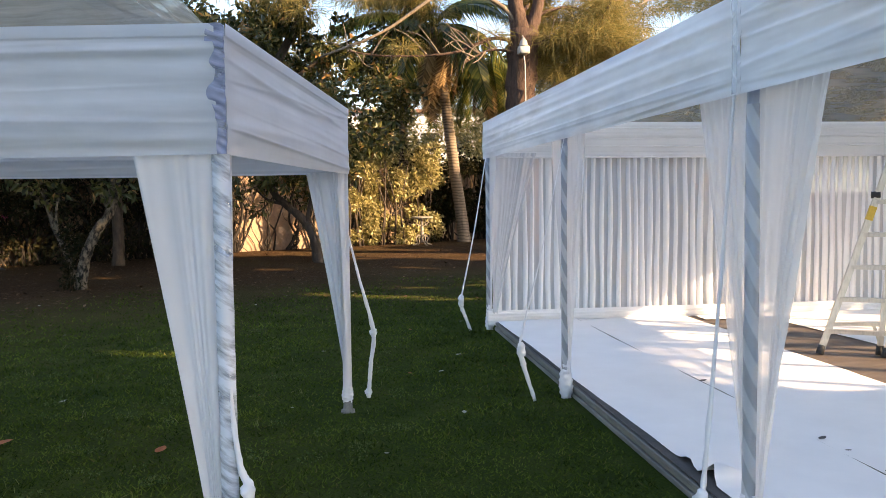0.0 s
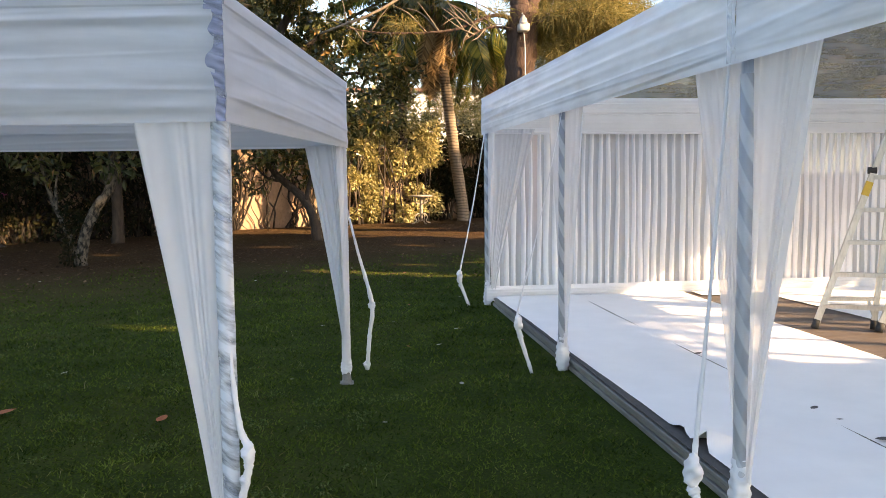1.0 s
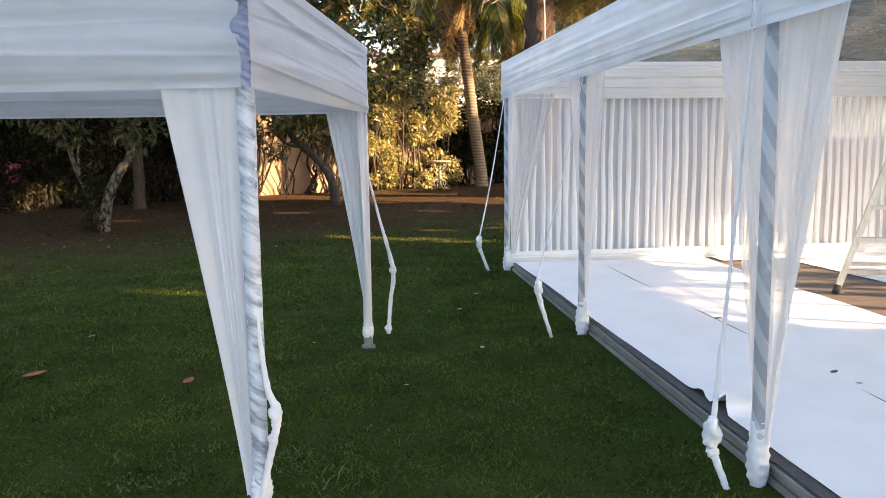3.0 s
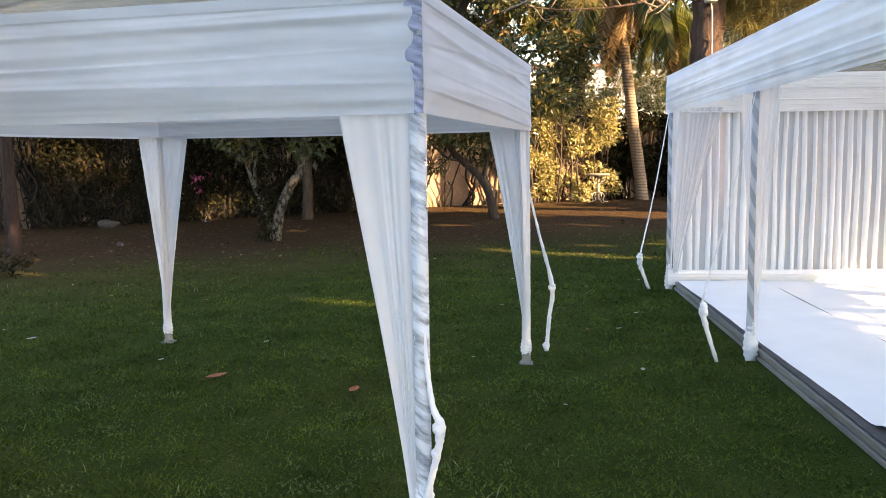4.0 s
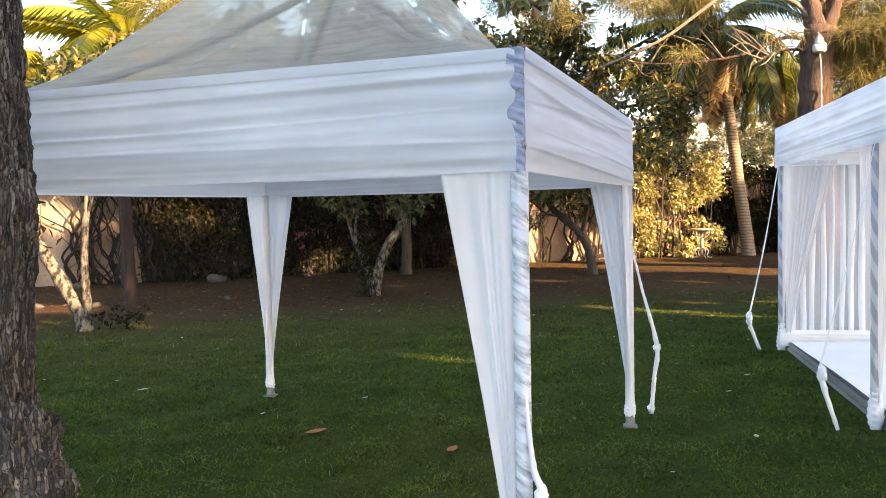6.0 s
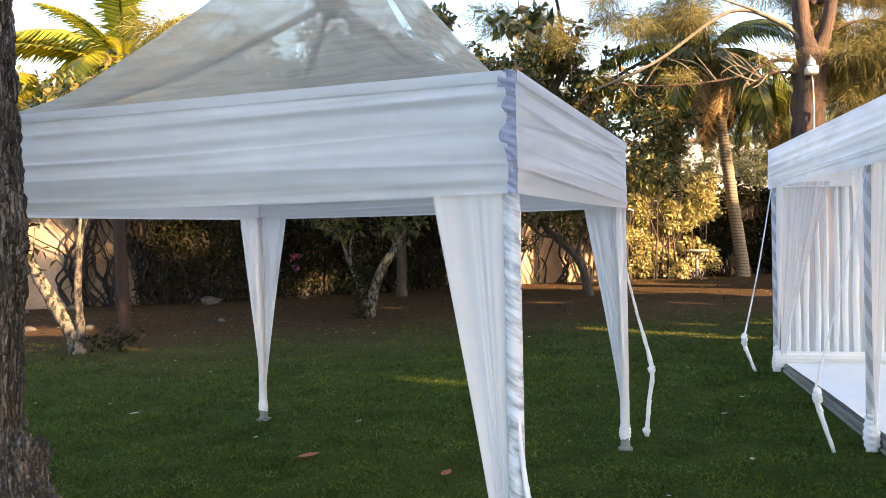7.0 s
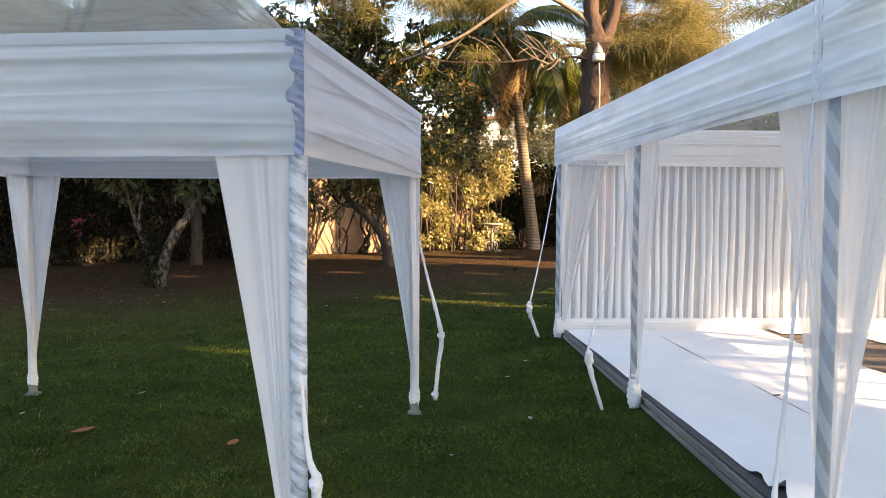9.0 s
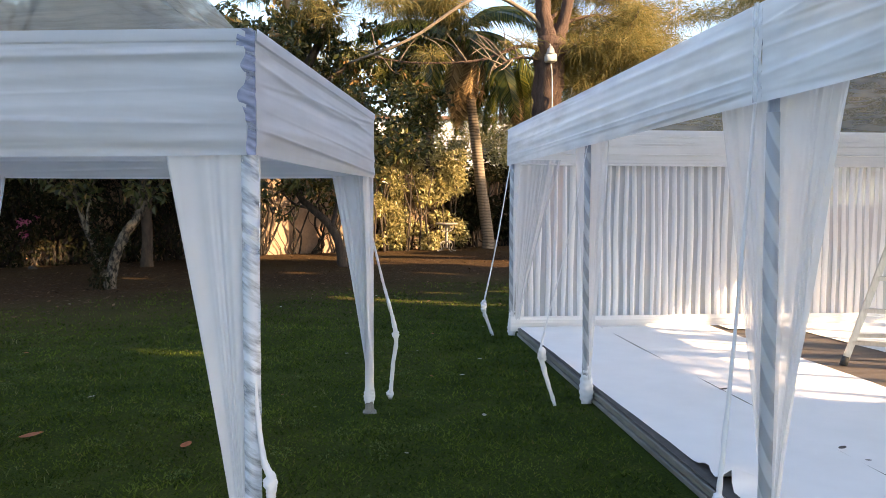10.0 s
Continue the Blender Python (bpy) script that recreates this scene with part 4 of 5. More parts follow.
def build_ladder():
    t = thing("step_ladder", "aluminium step ladder with yellow label standing on the deck", "ladder", (5.15, 6.6, DECK))
    inv = Matrix.Translation(t.location).inverted()
    right = Vector((0.44, -0.24, 0))
    f0, t0 = Vector((4.92, 6.64, DECK + 0.05)), Vector((5.55, 6.5, 2.1))

    def beam(a, b, w, d):
        ax = (b - a).normalized()
        s = ax.cross(Vector((0.3, 0.95, 0.1))).normalized()
        n = ax.cross(s)
        v = [tuple(q + s * i * w + n * j * d) for q in (a, b) for i, j in ((-1, -1), (1, -1), (1, 1), (-1, 1))]
        return v, [[0, 1, 2, 3][::-1], [4, 5, 6, 7], [0, 1, 5, 4], [1, 2, 6, 5], [2, 3, 7, 6], [3, 0, 4, 7]]
    for off in (Vector(), right):
        rail = link("rail", mesh("rail", *beam(f0 + off, t0 + off, 0.026, 0.014), M_ALU, False), t, m=inv)
        link("rubber_foot", mesh("rubber_foot", *tube([tuple(f0 + off + Vector((-0.018, 0, -0.048))), tuple(f0 + off + Vector((0.005, 0, 0.03)))], [0.034, 0.03], 10), M_RUBBER), rail, "black rubber foot")
    n = 7
    for k in range(n):
        a = f0.lerp(t0, (k + 0.55) / n)
        link("rung", mesh("rung", *beam(a, a + right, 0.017, 0.022), M_ALU, False), t, m=inv)
    b0 = Vector((5.38, 6.52, DECK + 0.05))
    for off in (Vector(), right):
        leg = link("rear_leg", mesh("rear_leg", *beam(b0 + off, t0 + off, 0.022, 0.014), M_ALU, False), t, m=inv)
        link("rubber_foot", mesh("rubber_foot", *tube([tuple(b0 + off + Vector((0, 0, -0.048))), tuple(b0 + off + Vector((0, 0, 0.03)))], [0.032, 0.028], 10), M_RUBBER), leg, "black rubber foot")
    z = f0.lerp(t0, 0.11)
    link("brace", mesh("brace", *beam(z, Vector((5.39, 6.52, z.z)), 0.016, 0.014), M_ALU, False), t, m=inv)
    link("brace", mesh("brace", *beam(Vector((5.33, 6.54, z.z)), Vector((5.39, 6.52, 0.18)), 0.012, 0.01), M_ALU, False), t, m=inv)
    y0, y1 = f0.lerp(t0, 0.57), f0.lerp(t0, 0.63)
    link("sticker", mesh("sticker", *beam(y0, y1, 0.028, 0.0155), M_YELLOW, False), t, "yellow warning sticker", inv)
    link("hinge", mesh("hinge", *tube([tuple(f0.lerp(t0, 0.68) - right * 0.1), tuple(f0.lerp(t0, 0.68) + right * 0.04)], [0.03, 0.03], 10), M_RUBBER), t, "black joint", inv)


build_ladder()
guy([(2.4, 9.02, 1.93), (2.26, 9.02, 1.1), (2.12, 9.03, 0.42), (2.1, 9.03, 0.34), (2.13, 9.05, 0.24), (2.22, 9.07, 0.0)], [0.006, 0.007, 0.009, 0.02, 0.018, 0.016], 3, [((2.11, 9.03, 0.34), 0.034, 0.075), ((2.12, 9.03, 0.25), 0.022, 0.03)], "white guy strap with a wrapped knot at the marquee corner")
guy([(2.42, 5.88, 1.93), (2.25, 5.86, 1.13), (2.08, 5.85, 0.46), (2.09, 5.85, 0.32), (2.19, 5.87, 0.0)], [0.003, 0.004, 0.008, 0.018, 0.014], 4, [((2.085, 5.85, 0.385), 0.032, 0.06), ((2.1, 5.85, 0.29), 0.02, 0.03)], "thin white guy line with a wrapped knot")
guy([(2.4, 3.22, 1.95), (2.33, 3.2, 1.05), (2.255, 3.16, 0.34), (2.24, 3.15, 0.24), (2.25, 3.14, 0.14), (2.29, 3.1, 0.0)], [0.006, 0.008, 0.012, 0.026, 0.017, 0.014], 5, [((2.24, 3.15, 0.235), 0.036, 0.075), ((2.243, 3.145, 0.15), 0.024, 0.03)], "white guy strap with a large wrapped knot")

# ---- trees ----


def limb(points, r0, r1, rng, sides=10, steps=8, wobble=0.13):
    path = smooth_path(points, steps)
    n = len(path)
    return tube(path, [r0 + (r1 - r0) * (i / (n - 1)) ** 0.8 for i in range(n)], sides, wobble, rng)


def tree(name, label, base, trunks, mat, crowns=(), limbs=()):
    """A tree: trunks and limbs as lists of (points, r0, r1), crowns as (mesh, label). Points are relative to the base."""
    rng = random.Random(name + str(base))
    t = thing(name, label, "tree", base)
    for pts, r0, r1 in trunks:
        link("trunk", mesh("trunk", *limb(pts, r0, r1, rng, 14), mat), t)
    for pts, r0, r1 in limbs:
        link("limb", mesh("limb", *limb(pts, r0, r1, rng, 7), mat), t)
    for me, lab in crowns:
        link("crown", me, t, lab)
    return t


def clumps(rng, centre, spread, n, r0, r1):
    c = np.array(centre) + rng.normal(size=(n, 3)) * np.array(spread)
    return c, rng.uniform(r0, r1, n)


def crown_mesh(seed, centre, spread, n, r0, r1, count, size, mat, gaps=()):
    """A crown of leaves; gaps are clear shafts through it, as (point, direction, radius)."""
    rng = np.random.default_rng(seed)
    c, r = clumps(rng, centre, spread, n, r0, r1)
    v, f = leaf_cloud(rng, c, r, count, size)
    mid = v.reshape(-1, 4, 3).mean(1)
    keep = np.ones(len(mid), bool)
    for p, d, wide in gaps:
        keep &= np.linalg.norm(np.cross(mid - np.array(p), np.array(d)), axis=1) > wide
    v = v.reshape(-1, 4, 3)[keep].reshape(-1, 3)
    i = np.arange(keep.sum())[:, None] * 4
    return mesh("crown", v, np.concatenate([i + [[0, 1, 2]], i + [[0, 2, 3]]], 0), mat, False)


def needle_mesh(seed, centre, spread, n, r0, r1, count, length, width, mat):
    rng = np.random.default_rng(seed)
    c, r = clumps(rng, centre, spread, n, r0, r1)
    return mesh("crown", *strand_cloud(rng, c, r, count, length, width), mat, False)


# the near trunk with a burl
def build_near_tree():
    t = thing("tree", "large old tree with rough grey furrowed bark and a burl", "tree", (-1.875, 2.8, 0))
    rng = np.random.default_rng(2)

    def trunk(u, v):
        a, z = u * 2 * np.pi, v * 4.6 - 0.05
        r = 0.3 - 0.012 * z + 0.05 * np.exp(-z * 4.0)
        r = r + 0.018 * np.sin(3 * a + z * 1.7) + 0.01 * np.sin(7 * a - z * 2.5)
        r = r + 0.006 * np.sin(23 * a + 3 * np.sin(z * 9)) + 0.005 * np.sin(z * 31 + 5 * np.sin(a * 5))
        r = r + 0.05 * np.exp(-((z - 1.58) / 0.22) ** 2 - (np.minimum(a, 6.283 - a) / 0.6) ** 2)
        return r * np.cos(a) - 0.05 * np.maximum(z - 1.4, 0) - 0.085 * np.clip(1.7 - z, 0, 1.2), r * np.sin(a) + 0.02 * z, z
    pts, q = grid(trunk, 300, 380)
    for i, p in enumerate(pts):
        c = Vector((p[0] * 52, p[1] * 52, p[2] * 7))
        c += noise.noise_vector(c * 0.5) * 0.5
        d = noise.voronoi(c)[0]
        k = min(1.0, (d[1] - d[0]) * 2.2) * 0.016 + 0.014 * noise.noise(c * 1.9) - 0.014
        ox, oy = p[0] + 0.05 * max(p[2] - 1.4, 0) + 0.085 * min(max(1.7 - p[2], 0), 1.2), p[1] - 0.02 * p[2]
        h = math.hypot(ox, oy) + 1e-6
        p[0] += k * ox / h
        p[1] += k * oy / h
    link("trunk", mesh("trunk", pts, q, M_BARK), t)

    def burl(u, v):
        a, q = u * 2 * np.pi, v * np.pi
        r = 0.165 * (1 + 0.16 * np.sin(3 * a + 5 * q) + 0.12 * np.sin(5 * q + 1) + 0.06 * np.sin(11 * a + 7 * q))
        dent = np.exp(-((a - 5.4) / 0.5) ** 2 - ((q - 1.75) / 0.5) ** 2)
        r = r * (1 - 0.45 * dent)
        return 0.31 + r * np.sin(q) * np.cos(a), -0.06 + r * np.sin(q) * np.sin(a), 0.55 - 0.27 * np.cos(q) * (1 + 0.1 * np.sin(3 * a))
    pts, q = grid(burl, 110, 80)
    mid = np.array((0.31, -0.06, 0.55))
    for p in pts:
        c = Vector((p[0] * 13, p[1] * 13, p[2] * 13))
        k = 0.3 * noise.turbulence(c * 1.3, 4, True) + 0.34 * noise.noise(c * 0.5) - 0.1
        p[:] = mid + (p - mid) * (0.9 + k)
    link("burl", mesh("burl", pts, q, M_BARK), t, "knotted reddish brown burl")
    r = random.Random(4)
    for e, h in (((-1.6, 0.9, 6.4), 4.3), ((1.0, -1.4, 6.6), 4.4), ((-0.6, -1.5, 6.9), 4.5)):
        link("limb", mesh("limb", *limb([(-0.15, 0.08, h - 0.2), (e[0] * 0.5 - 0.1, e[1] * 0.5, h + 0.9), e], 0.13, 0.04, r, 8), M_BARK), t)
    link("crown", crown_mesh(21, (-0.6, -1.6, 7.0), (1.3, 1.2, 0.6), 26, 0.5, 0.9, 6000, 0.2, M_LEAF_DARK), t)


build_near_tree()

# small forked trees by the wall
tree("tree", "small forked tree with pale lichen bark on the lawn edge", (-6.35, 9.97, 0),
     [([(-0.02, 0, -0.05), (-0.08, 0.02, 0.22), (-0.45, 0.08, 0.72), (-0.88, 0.15, 1.37), (-1.35, 0.2, 2.4)], 0.125, 0.06), ([(0.02, 0, -0.05), (0.02, 0.02, 0.3), (-0.02, 0.05, 0.9), (0.0, 0.1, 1.6), (0.12, 0.2, 2.8)], 0.07, 0.035)],
     M_BARK_PALE, [(crown_mesh(31, (-0.5, 0.2, 2.8), (0.9, 0.6, 0.25), 24, 0.2, 0.4, 1800, 0.14, M_LEAF_DARK), ""), (crown_mesh(30, (-0.65, -0.15, 1.35), (0.2, 0.1, 0.22), 7, 0.06, 0.12, 34, 0.17, M_LEAF_VINE), "dark broad leaves on thin shoots")],
     [([(-0.75, 0.1, 1.2), (-0.6, -0.05, 1.5), (-0.5, -0.15, 1.75)], 0.014, 0.006), ([(-0.8, 0.1, 1.25), (-0.72, -0.1, 1.1), (-0.55, -0.15, 1.12)], 0.012, 0.005), ([(0.0, 0.1, 1.5), (0.3, 0.0, 2.2)], 0.025, 0.012)])
tree("tree", "small forked tree with mossy pale trunk by the wall", (-3.59, 14.5, 0),
     [([(0.03, 0, -0.05), (0.05, 0, 0.2), (0.14, 0.02, 0.6), (0.32, 0.05, 1.0), (0.56, 0.08, 1.4), (0.66, 0.1, 2.7)], 0.11, 0.065), ([(-0.02, 0, 0.1), (-0.12, 0, 0.45), (-0.3, 0.1, 0.85), (-0.42, 0.15, 1.1), (-0.8, 0.3, 2.4)], 0.06, 0.03)],
     M_BARK_PALE, [(crown_mesh(32, (0, 0.2, 2.7), (1.25, 0.8, 0.5), 44, 0.3, 0.6, 6500, 0.15, M_LEAF_DARK), ""), (crown_mesh(29, (-0.06, -0.02, 0.62), (0.1, 0.08, 0.28), 16, 0.1, 0.2, 620, 0.085, M_LEAF_VINE), "dark creeper leaves clasping the trunk")],
     [([(0.5, 0.1, 1.35), (0.4, 0.0, 1.75), (0.5, 0, 2.3)], 0.05, 0.02), ([(0.56, 0.08, 1.4), (0.9, 0.0, 1.8), (1.3, 0, 2.3)], 0.04, 0.015), ([(-0.35, 0.1, 0.95), (-0.3, 0.0, 1.4), (-0.15, 0, 2.0)], 0.03, 0.012), ([(-0.5, 0.2, 1.4), (-0.8, 0.0, 1.7), (-1.2, 0, 2.0)], 0.03, 0.012)])
tree("tree", "leaning dark tree beside the sunlit wall", (0.29, 19.0, 0),
     [([(0, 0, -0.05), (-0.08, 0, 0.5), (-0.3, 0.03, 0.95), (-0.66, 0.05, 1.3), (-0.98, 0.1, 1.64), (-1.3, 0.2, 2.5)], 0.12, 0.065), ([(-0.25, 0, 0.9), (-0.12, 0.1, 1.5), (0.1, 0.2, 2.4)], 0.06, 0.03)],
     M_BARK_DARK, [(crown_mesh(33, (-0.7, 0.2, 2.9), (1.3, 0.9, 0.55), 40, 0.35, 0.65, 5500, 0.17, M_LEAF_DARK), ""), (crown_mesh(28, (-0.8, -0.1, 1.75), (0.55, 0.3, 0.22), 16, 0.16, 0.3, 520, 0.15, M_LEAF_DARK), "")],
     [([(-0.7, 0.1, 1.35), (-1.1, 0, 1.45), (-1.5, 0, 1.85)], 0.045, 0.015), ([(-0.5, 0.05, 1.15), (-0.55, 0, 1.7), (-0.4, 0, 2.3)], 0.035, 0.015), ([(-0.9, 0.1, 1.6), (-1.3, 0.1, 1.2), (-1.6, 0.1, 1.25)], 0.025, 0.01)])
tree("tree", "slim straight reddish trunk before the wall", (-7.34, 12.64, 0),
     [([(0, 0, -0.05), (0, 0, 0.15), (-0.03, 0, 1.2), (-0.05, 0, 2.6), (0, 0, 3.3)], 0.105, 0.085)],
     M_BARK_REDDISH, [(crown_mesh(34, (0, 0, 3.1), (0.4, 0.4, 0.15), 14, 0.2, 0.35, 900, 0.16, M_LEAF_DARK), "")])
tree("tree", "dark palm-like trunk close to the plastered wall", (-9.75, 16.3, 0),
     [([(0, 0, -0.05), (0.03, 0, 1.0), (-0.06, 0, 3.6)], 0.14, 0.11)], M_STEM,
     [(crown_mesh(39, (0.3, 0.2, 3.5), (0.9, 0.6, 0.5), 24, 0.3, 0.6, 2600, 0.2, M_LEAF_DARK), "")])
tree("tree", "dark thin trunk before the creeper wall", (-4.2, 19.4, 0),
     [([(0, 0, -0.05), (0.02, 0, 1.2), (-0.1, 0, 3.6)], 0.14, 0.1)], M_BARK_DARK,
     [(crown_mesh(35, (0, 0, 4.0), (1.5, 1.0, 0.7), 34, 0.4, 0.8, 5000, 0.2, M_LEAF_DARK), "")])

# leafy trees whose crowns close over the foot of the wall
for k, (x, y, z, wide, n) in enumerate(((-8.6, 19.9, 4.1, 1.1, 7500), (-6.0, 21.6, 4.8, 1.2, 8500), (-3.8, 23.0, 5.0, 1.1, 8500))):
    tree("tree", "leafy tree with a dense dark crown leaning over the wall", (x, y, 0),
         [([(0, 0, -0.05), (0.05, 0, 1.5), (-0.08, -1.6, z)], 0.12, 0.05)], M_STEM,
         [(crown_mesh(140 + k, (0, -3.2, z), (wide, 0.9, 0.55), 42, 0.35, 0.7, n, 0.2, M_LEAF_DARK), "")],
         [([(0, 0, 2.0), (0.5, -1.4, 3.2), (wide, -3, z - 0.1)], 0.05, 0.02), ([(0, 0, 2.1), (-0.5, -1.5, 3.3), (-wide, -3, z - 0.2)], 0.05, 0.02)])

# broad dark almond tree behind the square tent
tree("tree", "broad dark almond tree with large leathery leaves", (-2.3, 22.4, 0),
     [([(0, 0, -0.05), (0.2, 0, 2.0), (1.0, 0.3, 4.0), (2.2, 0.6, 6.5)], 0.22, 0.1)], M_BARK_DARK,
     [(crown_mesh(36, (2.1, 0.6, 5.0), (1.8, 1.1, 1.1), 84, 0.24, 0.56, 10500, 0.2, M_LEAF_DARK), ""), (crown_mesh(38, (1.3, -5.3, 5.85), (0.32, 0.2, 0.16), 7, 0.16, 0.26, 70, 0.34, M_LEAF_DARK), "")],
     [([(0.4, 0, 3.0), (2.4, 0.3, 4.0), (4.4, 0.2, 4.3)], 0.1, 0.03), ([(0.4, 0, 3.0), (0.0, 0.3, 4.6), (-0.7, 0.4, 5.4)], 0.1, 0.03), ([(1.0, 0.3, 4.0), (3.0, 0.4, 5.4), (4.4, 0.5, 6.2)], 0.08, 0.03), ([(0.6, 0, 3.5), (2.4, 0.2, 4.6), (3.6, 0, 5.6)], 0.06, 0.02), ([(2.0, 0.5, 6.6), (1.7, -2.2, 8.0), (1.4, -4.4, 7.4), (1.27, -5.3, 5.9)], 0.05, 0.012)])


# big casuarina with the lamp
def build_big_tree():
    b = (5.46, 20.6, 0)
    rng = np.random.default_rng(9)
    cs, rs = [], []
    arms = []
    r = random.Random(6)
    arms.append(([(0, -0.1, 5.2), (-0.8, -0.2, 5.35), (-1.9, -0.4, 4.95), (-3.4, -0.5, 4.85), (-4.4, -0.5, 4.95)], 0.06, 0.015))
    arms.append(([(0, -0.1, 5.0), (-0.9, -0.3, 5.05), (-1.6, -0.5, 4.7)], 0.05, 0.015))
    arms.append(([(0.1, -0.1, 5.1), (0.7, -0.2, 5.4), (1.6, -0.3, 5.45), (2.8, -0.4, 5.1)], 0.08, 0.02))
    arms.append(([(0.1, 0, 3.6), (1.0, 0.1, 4.4), (1.7, 0.1, 5.3), (2.3, 0.1, 6.4)], 0.08, 0.02))
    for k in range(15):
        a = r.uniform(0.5, 1.5)
        h = r.uniform(4.4, 8.5)
        L = r.uniform(1.8, 4.6)
        e = (math.cos(a) * L, math.sin(a) * L, h + r.uniform(-0.2, 0.9))
        arms.append(([(0, 0, h), (e[0] * 0.5, e[1] * 0.5, h + 0.5), e], 0.06, 0.015))
    for pts, _, _ in arms:
        for p in smooth_path(pts, 4)[3:]:
            if r.random() < (0.2 if p.x < -0.5 else 0.95):
                cs.append((p.x, p.y, p.z + r.uniform(-0.2, 0.2)))
                rs.append(r.uniform(0.45, 0.8))
    for k in range(26):
        cs.append((r.uniform(1.2, 8.5), r.uniform(4.0, 7.5), r.uniform(4.6, 9.6)))
        rs.append(r.uniform(0.5, 0.95))
    for k in range(17):
        cs.append((r.uniform(-7.5, -2.2), r.uniform(-0.8, 2.0), r.uniform(6.0, 7.6)))
        rs.append(r.uniform(0.35, 0.75))
    for k in range(15):
        cs.append((r.uniform(-4.8, -0.4), r.uniform(0.3, 3.0), r.uniform(6.0, 8.0)))
        rs.append(r.uniform(0.4, 0.75))
    t = tree("tree", "tall casuarina with thick brown trunk and drooping olive needles", b,
             [([(0.0, 0, -0.05), (-0.02, 0, 2.0), (-0.08, 0, 4.0), (-0.02, 0, 5.6)], 0.44, 0.36), ([(-0.05, 0, 5.4), (-0.22, 0, 6.4), (-0.35, 0.1, 9.5)], 0.28, 0.12), ([(0.05, 0, 5.4), (0.35, 0, 6.2), (0.85, 0.1, 9.2)], 0.22, 0.09)],
             M_BARK_BROWN, [(mesh("crown", *strand_cloud(rng, cs, rs, 76000, 0.42, 0.006), M_NEEDLE, False), "olive golden needle twigs")], arms)
    for pts, _, _ in arms[:4]:
        way = smooth_path(pts, 5)
        for k in range(14):
            i = r.randrange(4, len(way))
            p = way[i]
            e = p + Vector((r.uniform(-0.9, 0.5), r.uniform(-0.4, 0.4), r.uniform(-0.35, 0.75)))
            m = p.lerp(e, 0.5) + Vector((0, 0, r.uniform(-0.12, 0.18)))
            link("branch", mesh("branch", *limb([p, m, e], 0.026, 0.007, r, 5, 4), M_TWIG), t, "thin pale leafless branch")
    for pts, r0, r1 in (([(-0.1, -0.1, 5.6), (-0.65, -0.1, 6.2), (-1.85, -0.3, 6.52), (-3.55, -0.6, 5.41), (-5.05, -0.8, 4.76)], 0.068, 0.026), ([(-1.2, -0.25, 6.5), (-2.6, -0.3, 7.0), (-4.2, -0.5, 7.0)], 0.035, 0.012), ([(1.0, 0.3, 4.6), (1.9, 0.3, 5.6), (3.4, 0.4, 6.5)], 0.05, 0.02)):
        link("branch", mesh("branch", *limb(pts, r0, r1, r, 8, 6), M_TWIG), t, "bare pale branch")
    lamp = thing("flood_lamp", "grey and white flood lamp fixed to the tree trunk", "lamp", (5.33, 20.08, 5.08))
    lamp.scale = (0.82, 0.82, 0.82)
    link("housing", mesh("housing", *tube([(0, 0, 0.28), (0, 0, 0.22), (0, 0, 0.2), (0, 0, 0.06), (0, 0, 0.03)], [0.05, 0.06, 0.1, 0.13, 0.19], 12), M_PLASTIC), lamp)
    link("diffuser", mesh("diffuser", *box(-0.16, -0.16, -0.2, 0.16, 0.16, 0.03, 0.03), M_WHITEPAINT), lamp, "cream lamp glass")
    link("bracket", mesh("bracket", *tube([(0, 0, 0.26), (0, 0.12, 0.36), (0, 0.3, 0.36)], [0.02, 0.02, 0.02], 8), M_PLASTIC), lamp)
    link("conduit", mesh("conduit", *tube(smooth_path([(0.02, 0.05, -0.2), (0.06, 0.07, -0.6), (0.07, 0.07, -1.6), (0.06, 0.08, -3.4)]), [0.018] * 19, 6), M_WHITEPAINT), lamp, "white cable conduit")


build_big_tree()


# ---- palms ----
def frond_mesh(seed, length, droop, mat, leaflets=60, leaf=0.55, hang=0.5):
    rng = np.random.default_rng(seed)

    def rib(t):
        return np.stack([length * t * (1 - 0.18 * t * droop), 0 * t, length * (0.5 * t - (0.25 + droop) * t * t)], -1)
    t = np.repeat(np.linspace(0.12, 1.0, leaflets), 2)
    side = np.tile([1, -1], leaflets)
    p = rib(t)
    d = rib(t + 0.01) - p
    d /= np.linalg.norm(d, axis=1, keepdims=True)
    L = (leaf * np.sin(np.pi * (0.12 + 0.8 * t)) ** 0.6 * rng.uniform(0.8, 1.15, len(t)))[:, None]
    o = np.stack([0 * t, side * 1.0, 0 * t], -1) * 0.85 + d * 0.55
    o /= np.linalg.norm(o, axis=1, keepdims=True)
    w = d * 0.024
    m = p + o * L * 0.5
    m[:, 2] -= (L[:, 0] * hang * 0.25)
    e = p + o * L * (1 - 0.35 * hang)
    e[:, 2] -= L[:, 0] * hang * rng.uniform(0.7, 1.1, len(t))
    v = np.stack([p - w, p + w, m + w, m - w, e], 1).reshape(-1, 3)
    i = np.arange(len(t))[:, None] * 5
    f = (i + [[0, 1, 2, 3]]).tolist() + (i + [[3, 2, 4]]).tolist()
    tv, tf = tube([tuple(q) for q in rib(np.linspace(0, 1, 9))], list(np.linspace(0.04, 0.008, 9)), 5)
    n = len(v)
    me = mesh("frond", v.tolist() + tv, f + [[k + n for k in q] for q in tf], mat, False)
    return me


